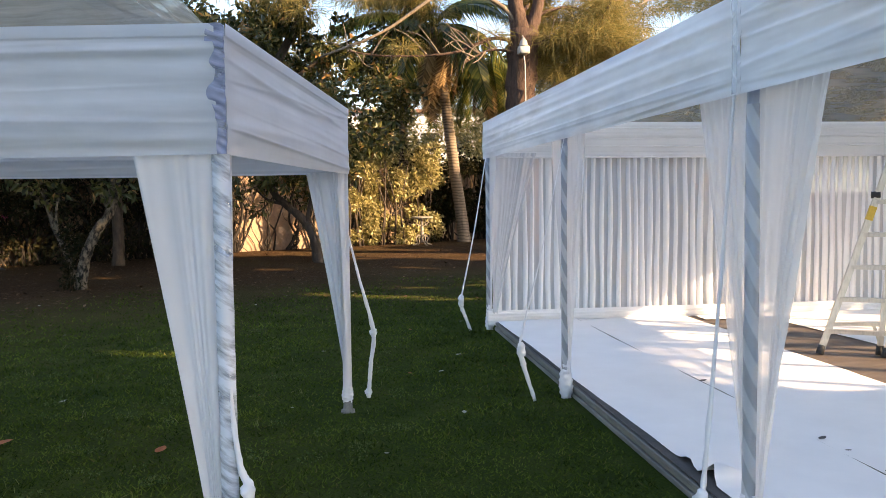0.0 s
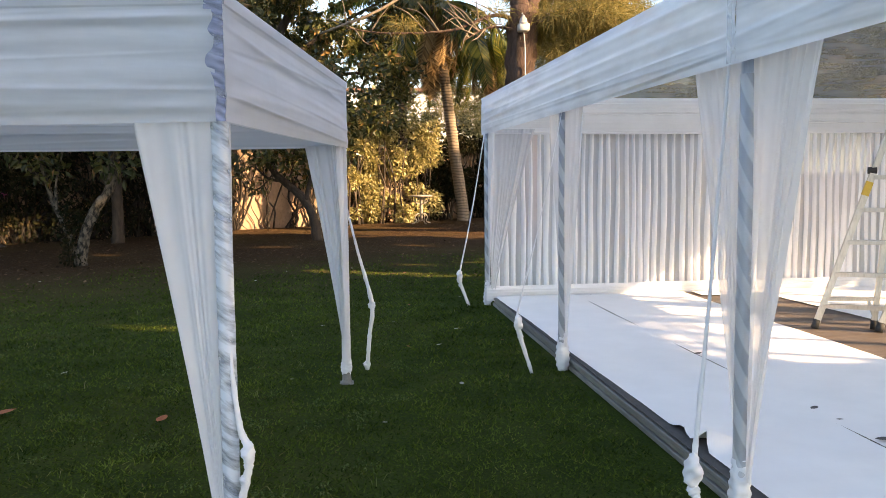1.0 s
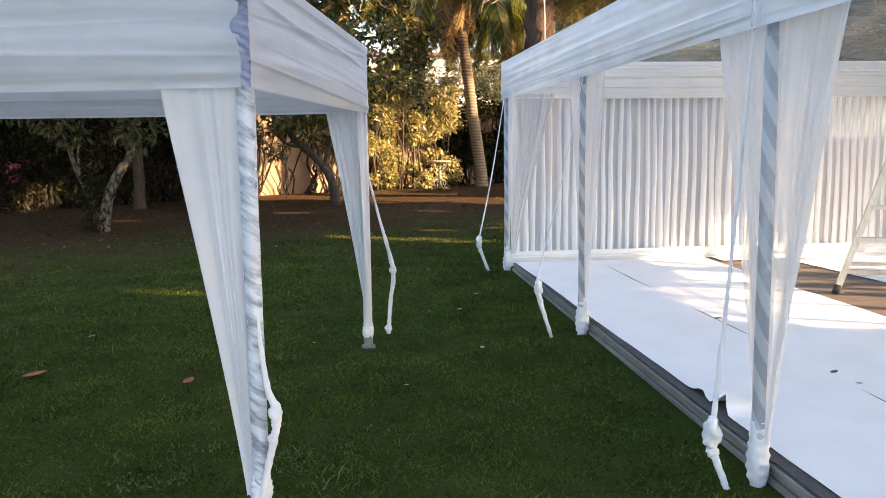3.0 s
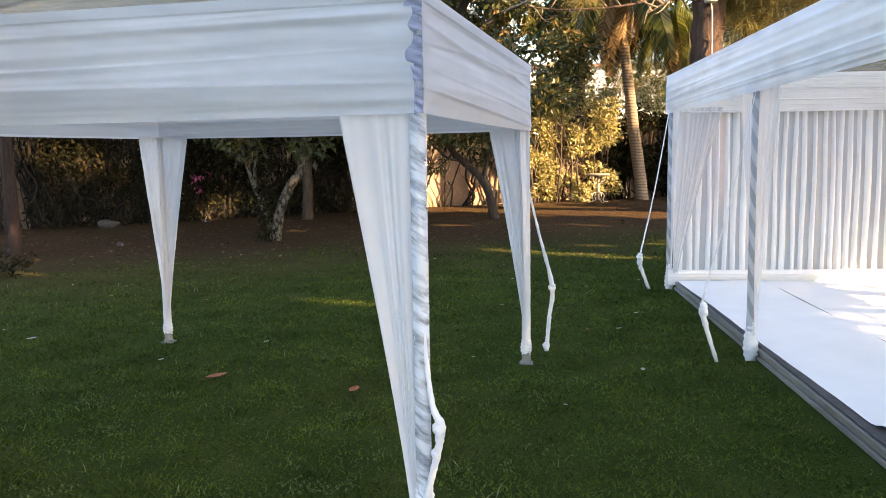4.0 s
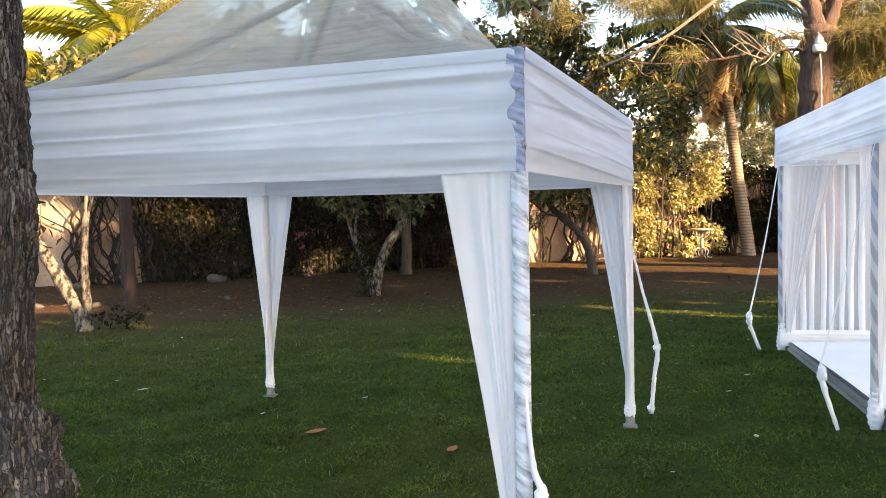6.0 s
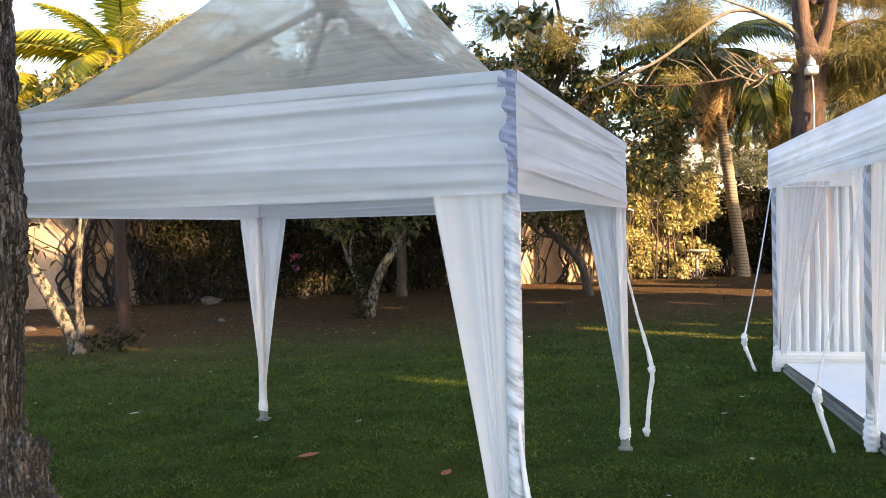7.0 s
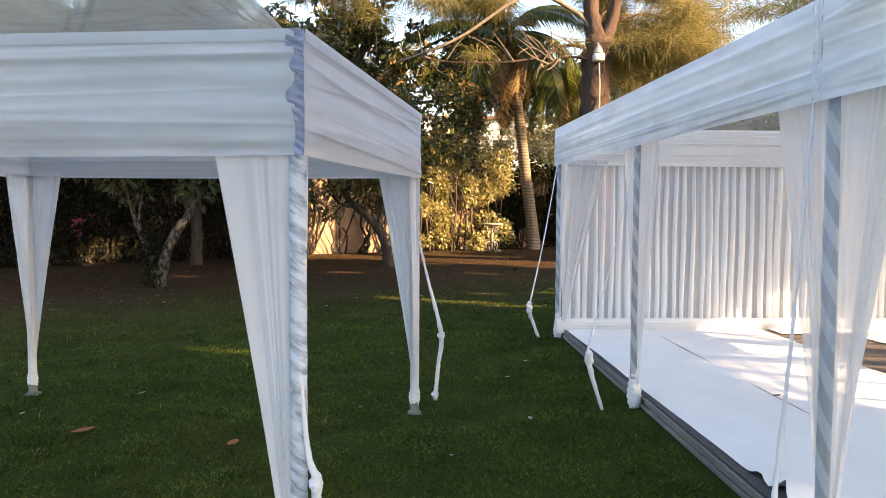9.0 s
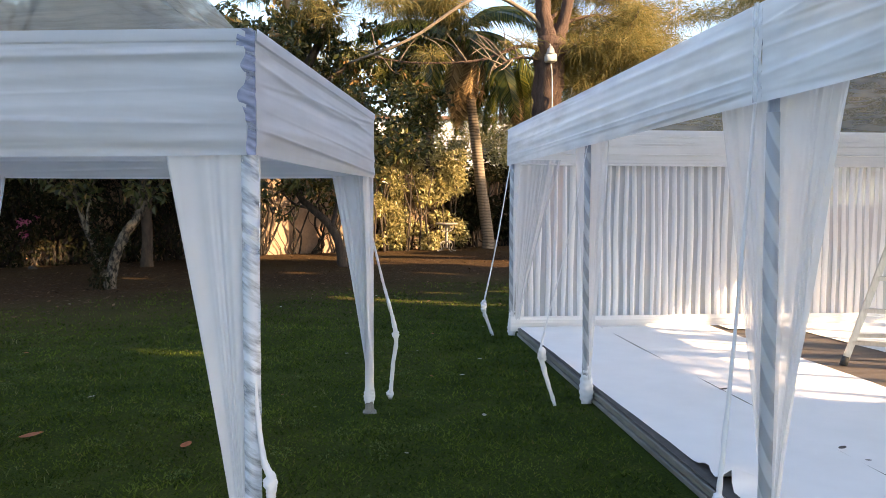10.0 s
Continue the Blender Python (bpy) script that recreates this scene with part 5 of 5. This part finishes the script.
FRONDS = [frond_mesh(k, 3.0, (0.35, 0.6, 0.9)[k], M_FROND, 60, 0.7, (0.5, 0.8, 1.0)[k]) for k in range(3)]
FRONDS_GOLD = [frond_mesh(k + 5, 3.2, (0.2, 0.45, 0.75)[k], M_FROND_GOLD, 64, 0.75, (0.35, 0.6, 0.9)[k]) for k in range(3)]
FRONDS_DEAD = [frond_mesh(k + 9, 2.3, (0.5, 0.8, 0.9)[k], M_DEAD, 46, 0.5, 1.0) for k in range(3)]


def palm(label, base, pts, r0, r1, fronds, n, dead, seed, scale=1.0):
    t = thing("palm_tree", label, "palm tree", base)
    r = random.Random(seed)
    link("trunk", mesh("trunk", *limb(pts, r0, r1, r, 14, 8, 0.04), M_PALM), t)
    top = Vector(pts[-1])
    for k in range(n):
        az = 360 * (k * 0.618 % 1) + r.uniform(-12, 12)
        tilt = 35 - 75 * (k / n) ** 0.8 + r.uniform(-8, 8)
        s = scale * r.uniform(0.8, 1.1)
        link("frond", r.choice(fronds), t, m=Matrix.Translation(top) @ pose(0, 0, 0, r.uniform(-15, 15), -tilt, az) @ Matrix.Scale(s, 4))
    for k in range(dead):
        az = r.uniform(0, 360)
        link("dead_frond", r.choice(FRONDS_DEAD), t, "dry hanging orange brown frond", Matrix.Translation(top - Vector((0, 0, 0.25))) @ pose(0, 0, 0, r.uniform(-20, 20), r.uniform(35, 75), az) @ Matrix.Scale(scale * r.uniform(0.6, 0.95), 4))
    return t


palm("coconut palm with curved ringed trunk and hanging dry fronds", (4.75, 26.3, 0), [(0, 0, -0.1), (-0.04, 0, 0.5), (-0.25, 0, 2.0), (-0.45, 0, 3.6), (-0.66, 0, 5.2), (-0.9, 0, 6.8)], 0.22, 0.14, FRONDS, 16, 22, 3, 1.2)
palm("palm with a skirt of dry orange fronds behind the casuarina", (6.1, 27.5, 0), [(0, 0, -0.1), (0.05, 0, 2.5), (0, 0, 5.9)], 0.25, 0.2, FRONDS, 14, 22, 5, 0.9)
palm("sunlit yellow green coconut palm", (-15.4, 24.5, 0), [(0, 0, -0.1), (0.3, 0, 3.0), (0.9, 0, 6.9)], 0.28, 0.18, FRONDS_GOLD, 28, 4, 7, 1.5)
palm("sunlit yellow green coconut palm", (-18.6, 25.0, 0), [(0, 0, -0.1), (0, 0, 2.5), (0.3, 0, 6.0)], 0.28, 0.18, FRONDS_GOLD, 24, 3, 8, 1.4)
palm("small coconut palm with one drooping frond", (3.1, 30.5, 0), [(0, 0, -0.1), (0.05, 0, 2.8), (0.1, 0, 6.1)], 0.2, 0.15, FRONDS, 10, 3, 9, 0.8)


# ---- hedge and far growth ----
def hedge(label, s0, s1, height, depth, count, seed, mat, size=0.12):
    h = thing("hedge", label, "hedge", tuple(on_wall((s0 + s1) / 2, 0.4)))
    rng = np.random.default_rng(seed)
    n = int((s1 - s0) * height * 5)
    s, z = rng.uniform(s0, s1, n), rng.uniform(0.15, height, n)
    off = 0.25 + depth * (0.6 + 0.4 * np.sin(s * 1.3)) * rng.uniform(0.3, 1, n) * (1 - 0.35 * z / height)
    c = np.stack([W0.x + WD.x * s + WN.x * off, W0.y + WD.y * s + WN.y * off, z], -1) - np.array(h.location)
    rad = rng.uniform(0.22, 0.45, n)
    plants = max(3, int((s1 - s0) / 1.3))
    own = np.minimum(((s - s0) / (s1 - s0) * plants).astype(int), plants - 1)
    r = random.Random(seed)
    for k in range(plants):
        bush = link("shrub", mesh("shrub", *leaf_cloud(rng, c[own == k], rad[own == k], count // plants, size, 0.3, 0.4), mat, False), h)
        for q in range(7):
            p = on_wall(s0 + (k + r.uniform(0.1, 0.9)) * (s1 - s0) / plants, r.uniform(0.2, 0.4 + depth * 0.6)) - h.location
            stem = tube([(p.x, p.y, -0.02), (p.x + r.uniform(-0.2, 0.2), p.y + r.uniform(-0.1, 0.1), height * 0.4), (p.x + r.uniform(-0.4, 0.4), p.y + r.uniform(-0.1, 0.1), height * 0.85)], [0.035, 0.025, 0.01], 6)
            link("stem", mesh("stem", *stem, M_BARK_DARK), bush)
    return h


S_AT = lambda x: (x - W0.x) / WD.x
# sun and shade along the wall come partly from these two leaf colours
hedge("yellow green leafy hedge over the garden wall, sun brightness in its leaf colour", S_AT(0.4), S_AT(3.6), 3.0, 0.7, 15000, 41, M_LEAF_HEDGE, 0.13)
hedge("shrub thicket along the wall, shade put in its leaf colour", S_AT(3.2), S_AT(9.5), 2.6, 0.5, 13000, 42, M_LEAF_VINE, 0.15)
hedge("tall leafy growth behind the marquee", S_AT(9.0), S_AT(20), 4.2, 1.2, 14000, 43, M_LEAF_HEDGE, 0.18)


def build_far_growth():
    rng = np.random.default_rng(50)
    r = random.Random(50)
    cs, rs = [], []
    for k in range(330):
        s = r.uniform(-6, 70)
        off = -r.uniform(3, 12)
        p = on_wall(s, off)
        gap = math.exp(-((p.x / p.y - 0.15) / 0.05) ** 2)
        top = 5.9 + 1.5 * math.sin(s * 0.5) + 1.0 * math.sin(s * 1.3 + 1) - 4.6 * gap
        cs.append((p.x, p.y, r.uniform(0.8, top)))
        rs.append(r.uniform(0.7, 1.5))
    # eastern clumps take the brighter leaf colour in place of stronger sunlight
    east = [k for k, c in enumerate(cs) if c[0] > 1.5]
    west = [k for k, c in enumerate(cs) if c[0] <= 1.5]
    for own, count, mat, lab in ((west, 18000, M_LEAF_DARK, "mixed dark trees beyond the garden wall"), (east, 15000, M_LEAF_HEDGE, "olive trees beyond the garden wall, coloured bright as if sunlit")):
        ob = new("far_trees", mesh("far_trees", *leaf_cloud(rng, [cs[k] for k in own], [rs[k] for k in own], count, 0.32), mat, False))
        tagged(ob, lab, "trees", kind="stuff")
    cs, rs = [], []
    for k in range(90):
        s = r.uniform(20, 62)
        p = on_wall(s, -r.uniform(2, 8))
        cs.append((p.x, p.y, r.uniform(3.2, 7.6)))
        rs.append(r.uniform(0.6, 1.2))
    ob = new("far_casuarinas", mesh("far_casuarinas", *strand_cloud(rng, cs, rs, 46000, 0.6, 0.01), M_NEEDLE, False))
    tagged(ob, "olive golden casuarina foliage beyond the garden wall", "trees", kind="stuff")
    cs, rs = [], []
    for k in range(70):
        p = on_wall(r.uniform(S_AT(1.0), S_AT(8.0)), -r.uniform(0.6, 2.6))
        cs.append((p.x, p.y, r.uniform(1.0, 5.4) if p.x > 4.6 else r.uniform(1.0, 3.6)))
        rs.append(r.uniform(0.35, 0.7))
    ob = new("dry_scrub", mesh("dry_scrub", *leaf_cloud(rng, cs, rs, 9000, 0.13), M_LEAF_HEDGE, False))
    tagged(ob, "dry golden scrub beyond the garden wall", "scrub", kind="stuff")
    p = on_wall(S_AT(-6.95), 0.5)
    f = thing("flowering_shrub", "shrub with pink blossoms climbing the wall", "shrub", tuple(p))
    link("foliage", crown_mesh(61, (0, 0, 1.6), (0.5, 0.2, 0.4), 12, 0.25, 0.4, 900, 0.12, M_LEAF_VINE), f)
    link("blossoms", crown_mesh(62, (0.05, -0.45, 1.15), (0.16, 0.08, 0.3), 5, 0.05, 0.09, 48, 0.09, M_PINK), f, "pink blossoms")


build_far_growth()
for k, (x, y) in enumerate(((18.5, 25.5), (21.5, 30.0), (16.0, 31.0))):
    tree("tree", "tall casuarina with golden olive foliage behind the marquee", (x, y, 0),
         [([(0, 0, -0.05), (0.1, 0, 3.0), (0.0, 0.1, 7.5)], 0.22, 0.08)], M_BARK_BROWN,
         [(needle_mesh(70 + k, (0, 0, 6.2), (2.3, 1.4, 2.0), 80, 0.6, 1.1, 30000, 0.6, 0.01, M_NEEDLE), "")])

# unseen trees added on the sunny side, whose canopy shades the lawn
# SPOTS: points to be sunlit; the added crowns are cut open towards them
SPOTS = [(0.7 + 0.28 * k, 12.85 - 0.16 * k, 0.27) for k in range(9)] + [(-1.4 + 0.2 * k, 8.35 - 0.06 * k, 0.14) for k in range(6)]
SPOTS = [(a, b, 0.0, w) for a, b, w in SPOTS]
SPOTS += [(-11.95, 16.5, 1.85, 0.36), (-12.0, 16.45, 2.3, 0.4), (-6.9, 19.8, 0.1, 0.35), (-6.5, 20.1, 0.2, 0.3), (-6.6, 10.0, 0.45, 0.28), (-6.85, 10.05, 0.8, 0.3), (-7.1, 10.1, 1.15, 0.3), (-9.2, 18.3, 1.1, 0.2), (-8.7, 18.6, 0.9, 0.15), (-2.9, 14.4, 1.2, 0.15)]
SPOTS += [(a, b, 0.0, w) for a, b, w in [(3.2, 13.5, 0.2), (2.2, 17.0, 0.3), (-0.6, 17.5, 0.25), (4.3, 16.0, 0.3), (-5.75, 10.4, 0.16), (1.1, 20.0, 0.3)]]
SPOTS += [(a + 0.1 * (j % 2), b, 0.1, 0.3) for a in (3.95, 4.5, 5.05, 5.6, 6.2) for j, b in enumerate((5.75, 6.3, 6.85, 7.4, 8.0, 8.6))]
SPOTS += [(4.1, 9.0, 0.15, 0.2), (4.5, 9.0, 0.22, 0.26), (4.95, 9.0, 0.32, 0.32), (5.35, 9.0, 0.2, 0.25)]
# k == 3 has a row of slim stems, added to stripe the deck's sunlight
for k, (x, y) in enumerate(((13.5, -12.8), (12.8, -8.2), (13.8, -3.05), (12.9, 3.25), (14.0, 7.6), (13.0, 11.2))):
    rg = random.Random(k)
    high, tall, leaves = (6.6, 1.5, 32000) if y < 1 else (6.95, 1.5, 30000) if y < 5 else (9.6, 3.5, 60000)
    tree("tree", "unseen broad tree added beside the marquee to block the sun", (x, y, 0),
         [([(0, 0, -0.05), (0.1, 0, 2.0), (0.0, 0.1, 5.5)], 0.25, 0.14)] if k != 3 else [([(rg.uniform(-0.6, 0.6), q, -0.05), (rg.uniform(-0.6, 0.6), q + rg.uniform(-0.15, 0.15), 3.0), (0, q * 0.9, 6.3)], 0.075, 0.05) for q in (-2.6, -2.1, -1.55, -1.0, -0.4, 0.15, 0.8, 1.4)], M_BARK_DARK,
         [(crown_mesh(80 + k, (0, 0, high), (1.3, 1.9, tall), 60, 0.7, 1.05, leaves, 0.3, M_LEAF_DARK, [((a - x, b - y, c), tuple(TO_SUN), w) for a, b, c, w in SPOTS]), "")],
         [([(0, 0, 3.2), (0.4, 1.2, 4.8), (0.5, 2.4, 6.0)], 0.09, 0.03), ([(0, 0, 3.4), (-0.2, -1.2, 4.9), (0, -2.4, 6.2)], 0.09, 0.03)])

# two more unseen trees, added to keep sun off the hedge's foot and right
for k, (x, y, top, wide) in enumerate(((24.4, 16.9, 10.2, 1.5), (23.0, 14.0, 9.2, 1.0))):
    tree("tree", "unseen tall tree added in the east to shade the hedge", (x, y, 0),
         [([(0, 0, -0.05), (0.1, 0, 3.0), (0, 0.1, top - 2.5)], 0.28, 0.12)], M_BARK_DARK,
         [(crown_mesh(90 + k, (0, 0, top - 2.6), (0.9, wide, 0.9), 70, 0.7, 1.0, 30000, 0.32, M_LEAF_DARK), "")],
         [([(0, 0, 3.6), (0.4, 1.0, 5.0), (0.5, 1.8, 6.4)], 0.09, 0.03), ([(0, 0, 3.8), (-0.2, -1.0, 5.2), (0, -1.8, 6.6)], 0.09, 0.03)])
# unseen, added to stop sun reaching the near deck under the canopy
tree("tree", "unseen low tree added beside the marquee to block low sun", (13.6, -2.3, 0),
     [([(0, 0, -0.05), (0.05, 0, 1.0), (0, 0, 3.6)], 0.14, 0.06)], M_BARK_DARK,
     [(crown_mesh(95, (0, 0, 3.7), (0.6, 0.75, 0.9), 44, 0.5, 0.8, 16000, 0.24, M_LEAF_DARK), "")])

# unseen, added so its crown shades the lower left of the garden wall
tree("tree", "unseen very tall tree added to shade the left wall", (16.0, 2.0, 0),
     [([(0, 0, -0.05), (0.1, 0, 5.0), (0, 0, 11.8)], 0.3, 0.1)], M_BARK_DARK,
     [(crown_mesh(97, (0, 0.2, 12.3), (0.8, 0.9, 0.4), 46, 0.6, 0.9, 17000, 0.28, M_LEAF_DARK), "")],
     [([(0, 0, 10.4), (0.3, 0.8, 11.5), (0.4, 1.5, 12.3)], 0.08, 0.03), ([(0, 0, 10.6), (-0.2, -0.7, 11.6), (0, -1.3, 12.4)], 0.08, 0.03)])
# unseen, added to keep low sun off the right of the curtain
tree("tree", "unseen low tree added beside the marquee to block low sun", (13.4, 6.5, 0),
     [([(0, 0, -0.05), (0.05, 0, 1.0), (0, 0, 4.0)], 0.14, 0.06)], M_BARK_DARK,
     [(crown_mesh(96, (0, 0, 4.1), (0.5, 0.5, 0.6), 40, 0.5, 0.7, 15000, 0.24, M_LEAF_DARK, [((a - 13.4, b - 6.5, c), tuple(TO_SUN), w + 0.12) for a, b, c, w in SPOTS]), "")])


# ---- house beyond the trees ----
def build_house():
    h = thing("house", "white two storey house seen between the trees", "house", (6.2, 58.0, 0))
    link("wall", mesh("wall", *box(-5, 0, 0, 5, 8, 7.2, 0.05), M_HOUSE, False), h)
    link("roof", mesh("roof", *joined([box(-5.3, -0.3, 7.2, 5.3, 8.3, 7.45, 0.04)]), M_TILE, False), h)
    for i in range(4):
        for z in (1.0, 4.4):
            w = link("window", mesh("window", *box(-4.2 + i * 2.3, -0.06, z, -2.9 + i * 2.3, 0.05, z + 1.5, 0.02), M_WHITEPAINT, False), h)
            link("pane", mesh("pane", *box(-4.1 + i * 2.3, -0.075, z + 0.1, -3.0 + i * 2.3, -0.055, z + 1.4, 0.005), M_PANE, False), w)


build_house()


# ---- bird table, stones, fallen leaves ----
def build_bird_table():
    t = thing("garden_table", "small ornate weathered stone pedestal table by the hedge", "table", (3.24, 24.8, 0))
    t.scale = (0.8, 0.8, 0.9)
    link("tabletop", mesh("tabletop", *tube([(0, 0, 0.9), (0, 0, 0.915), (0, 0, 0.945), (0, 0, 0.96)], [0.36, 0.42, 0.42, 0.38], 24), M_TABLE, False), t)
    link("pedestal", mesh("pedestal", *tube([(0, 0, 0.1), (0, 0, 0.3), (0, 0, 0.34), (0, 0, 0.7), (0, 0, 0.86), (0, 0, 0.91)], [0.06, 0.05, 0.07, 0.05, 0.06, 0.14], 14), M_TABLE), t)
    for k in range(4):
        a = k * math.pi / 2 + 0.4
        pts = [(math.cos(a) * q, math.sin(a) * q, z) for q, z in ((0.03, 0.3), (0.16, 0.34), (0.26, 0.22), (0.2, 0.1), (0.3, 0.03), (0.4, 0.02))]
        link("scroll_leg", mesh("scroll_leg", *tube(smooth_path(pts, 4), [0.022] * 21, 6), M_TABLE), t)
        pts = [(math.cos(a) * q, math.sin(a) * q, z) for q, z in ((0.04, 0.66), (0.2, 0.7), (0.3, 0.82), (0.22, 0.9))]
        link("bracket", mesh("bracket", *tube(smooth_path(pts, 4), [0.018] * 13, 6), M_TABLE), t)


build_bird_table()


def stone(x, y, r, seed):
    rng = np.random.default_rng(seed)
    bm = bmesh.new()
    bmesh.ops.create_icosphere(bm, subdivisions=2, radius=r)
    k = rng.uniform(0.7, 1.3, 3)
    for v in bm.verts:
        n = noise.noise(v.co * (2.2 / r) * 0.5 + Vector((seed, 0, 0)))
        v.co = Vector((v.co.x * k[0], v.co.y * k[1], v.co.z * 0.65)) * (1 + 0.3 * n)
    me = bpy.data.meshes.new("stone")
    bm.to_mesh(me)
    bm.free()
    me.materials.append(M_STONE)
    ob = new("stone", me)
    ob.matrix_basis = pose(x, y, r * 0.3)
    tagged(ob, "rough grey garden stone lying by the wall", "stone", "stones along the wall")


rs = random.Random(11)
for k in range(9):
    p = on_wall(rs.uniform(S_AT(-13), S_AT(-4)), rs.uniform(0.3, 1.6))
    stone(p.x, p.y, rs.uniform(0.07, 0.2), k)
for x, y, s in ((-8.0, 12.6, 0.1), (-8.5, 12.9, 0.12), (-7.6, 12.9, 0.08), (-9.0, 12.4, 0.1), (-6.2, 13.9, 0.07)):
    stone(x, y, s, int(100 + x * 10))

for x, y, s, rz, mat, lab in ((-1.32, 5.3, 0.15, 20, M_DRYLEAF, "reddish brown dry leaf lying on the grass"), (-0.3, 5.01, 0.1, 70, M_DRYLEAF, "curled dark brown dry leaf on the grass"),
                             (-3.34, 6.44, 0.1, 10, M_PALELEAF, "pale fallen petal on the grass"), (-1.28, 6.35, 0.06, 50, M_PALELEAF, "pale fallen petal on the grass"), (1.62, 6.9, 0.05, 0, M_PALELEAF, "pale fallen petal on the grass")):
    scrap(x, y, s, rz, mat, lab, "fallen_leaf", 0.024)
for k in range(46):
    y = rs.uniform(4.2, 13)
    x = rs.uniform(-0.75 * y, 2.2 if y < 9 else 3.0)
    scrap(x, y, rs.uniform(0.03, 0.055), rs.uniform(0, 360), M_PALELEAF if rs.random() < 0.5 else M_DRYLEAF, "small fallen leaf on the grass", "fallen_leaf", 0.024)
pl = thing("small_plant", "low green broad-leaved seedling beside the forked tree", "plant", (-5.85, 10.2, 0))
link("leaves", crown_mesh(64, (0, 0, 0.18), (0.25, 0.15, 0.05), 9, 0.1, 0.16, 110, 0.1, M_LEAF_VINE), pl)


def build_litter():
    rng = np.random.default_rng(77)
    n = 15000
    y = 10.0 + 15 * rng.uniform(0, 1, n) ** 0.8
    x = 0.7 + (y + 0.6) * rng.uniform(-0.85, 0.3, n)
    keep = (y - 0.5 * x + rng.normal(scale=1.6, size=n) > 13.6) & ((y - W0.y) * WD.x - (x - W0.x) * WD.y < -0.2)
    x, y = x[keep], y[keep]
    n = len(x)
    a, s = rng.uniform(0, 6.283, n), rng.uniform(0.018, 0.05, n)
    z = ground_height(x, y) + rng.uniform(0.006, 0.03, n)
    dx, dy, tilt = np.cos(a) * s, np.sin(a) * s, rng.normal(scale=0.3, size=n) * s
    v = np.stack([np.stack([x - dx, y - dy, z], -1), np.stack([x - dy * 0.5, y + dx * 0.5, z + np.abs(tilt) * 0.6], -1),
                  np.stack([x + dx, y + dy, z + np.abs(tilt)], -1), np.stack([x + dy * 0.5, y - dx * 0.5, z + 0.004], -1)], 1).reshape(-1, 3)
    i = np.arange(n)[:, None] * 4
    ob = new("leaf_litter", mesh("leaf_litter", v, np.concatenate([i + [[0, 1, 2]], i + [[0, 2, 3]]], 0), M_LITTER, False))
    tagged(ob, "brown fallen leaves scattered over bare earth", "fallen leaves", kind="stuff")


build_litter()


def build_clover():
    rng = np.random.default_rng(31)
    y = rng.uniform(1.6, 9.5, 230)
    x = rng.uniform(-0.7, 0.24, 230) * y
    c = np.stack([x, y, ground_height(x, y) + 0.028], -1)
    rad = [(a, b, 0.012) for a, b in rng.uniform(0.03, 0.12, (230, 2))]
    ob = new("clover_patches", mesh("clover_patches", *leaf_cloud(rng, [tuple(p) for p in c], rad, 11000, 0.017), M_CLOVER, False))
    tagged(ob, "small patches of low weeds in the lawn", "weeds", kind="stuff")


build_clover()


def build_tufts():
    """Single longer pale grass blades that stand out of the mown lawn."""
    rng = np.random.default_rng(19)
    n = 340
    at = rng.integers(0, 110, n)
    cy = rng.uniform(2.2, 9.5, 110)
    cx = rng.uniform(-0.7, 0.24, 110) * cy + 0.3
    x = cx[at] + rng.normal(scale=0.05, size=n)
    y = cy[at] + rng.normal(scale=0.05, size=n)
    keep = x < 2.38
    x, y = x[keep], y[keep]
    n = len(x)
    a, h = rng.uniform(0, 6.283, n), rng.uniform(0.025, 0.065, n)
    z, w = ground_height(x, y), 0.0022
    lx, ly = rng.normal(scale=0.03, size=n), rng.normal(scale=0.03, size=n)
    v = np.stack([np.stack([x - np.cos(a) * w, y - np.sin(a) * w, z], -1), np.stack([x + np.cos(a) * w, y + np.sin(a) * w, z], -1),
                  np.stack([x + lx * 0.5 + np.cos(a) * w, y + ly * 0.5 + np.sin(a) * w, z + h * 0.75], -1),
                  np.stack([x + lx * 0.5 - np.cos(a) * w, y + ly * 0.5 - np.sin(a) * w, z + h * 0.75], -1), np.stack([x + lx * 1.4, y + ly * 1.4, z + h], -1)], 1).reshape(-1, 3)
    i = np.arange(n)[:, None] * 5
    ob = new("grass_tufts", mesh("grass_tufts", v, (i + [[0, 1, 2, 3]]).tolist() + (i + [[3, 2, 4]]).tolist(), M_TUFT, False))
    tagged(ob, "longer pale grass blades standing out of the lawn", "grass", kind="stuff")


build_tufts()
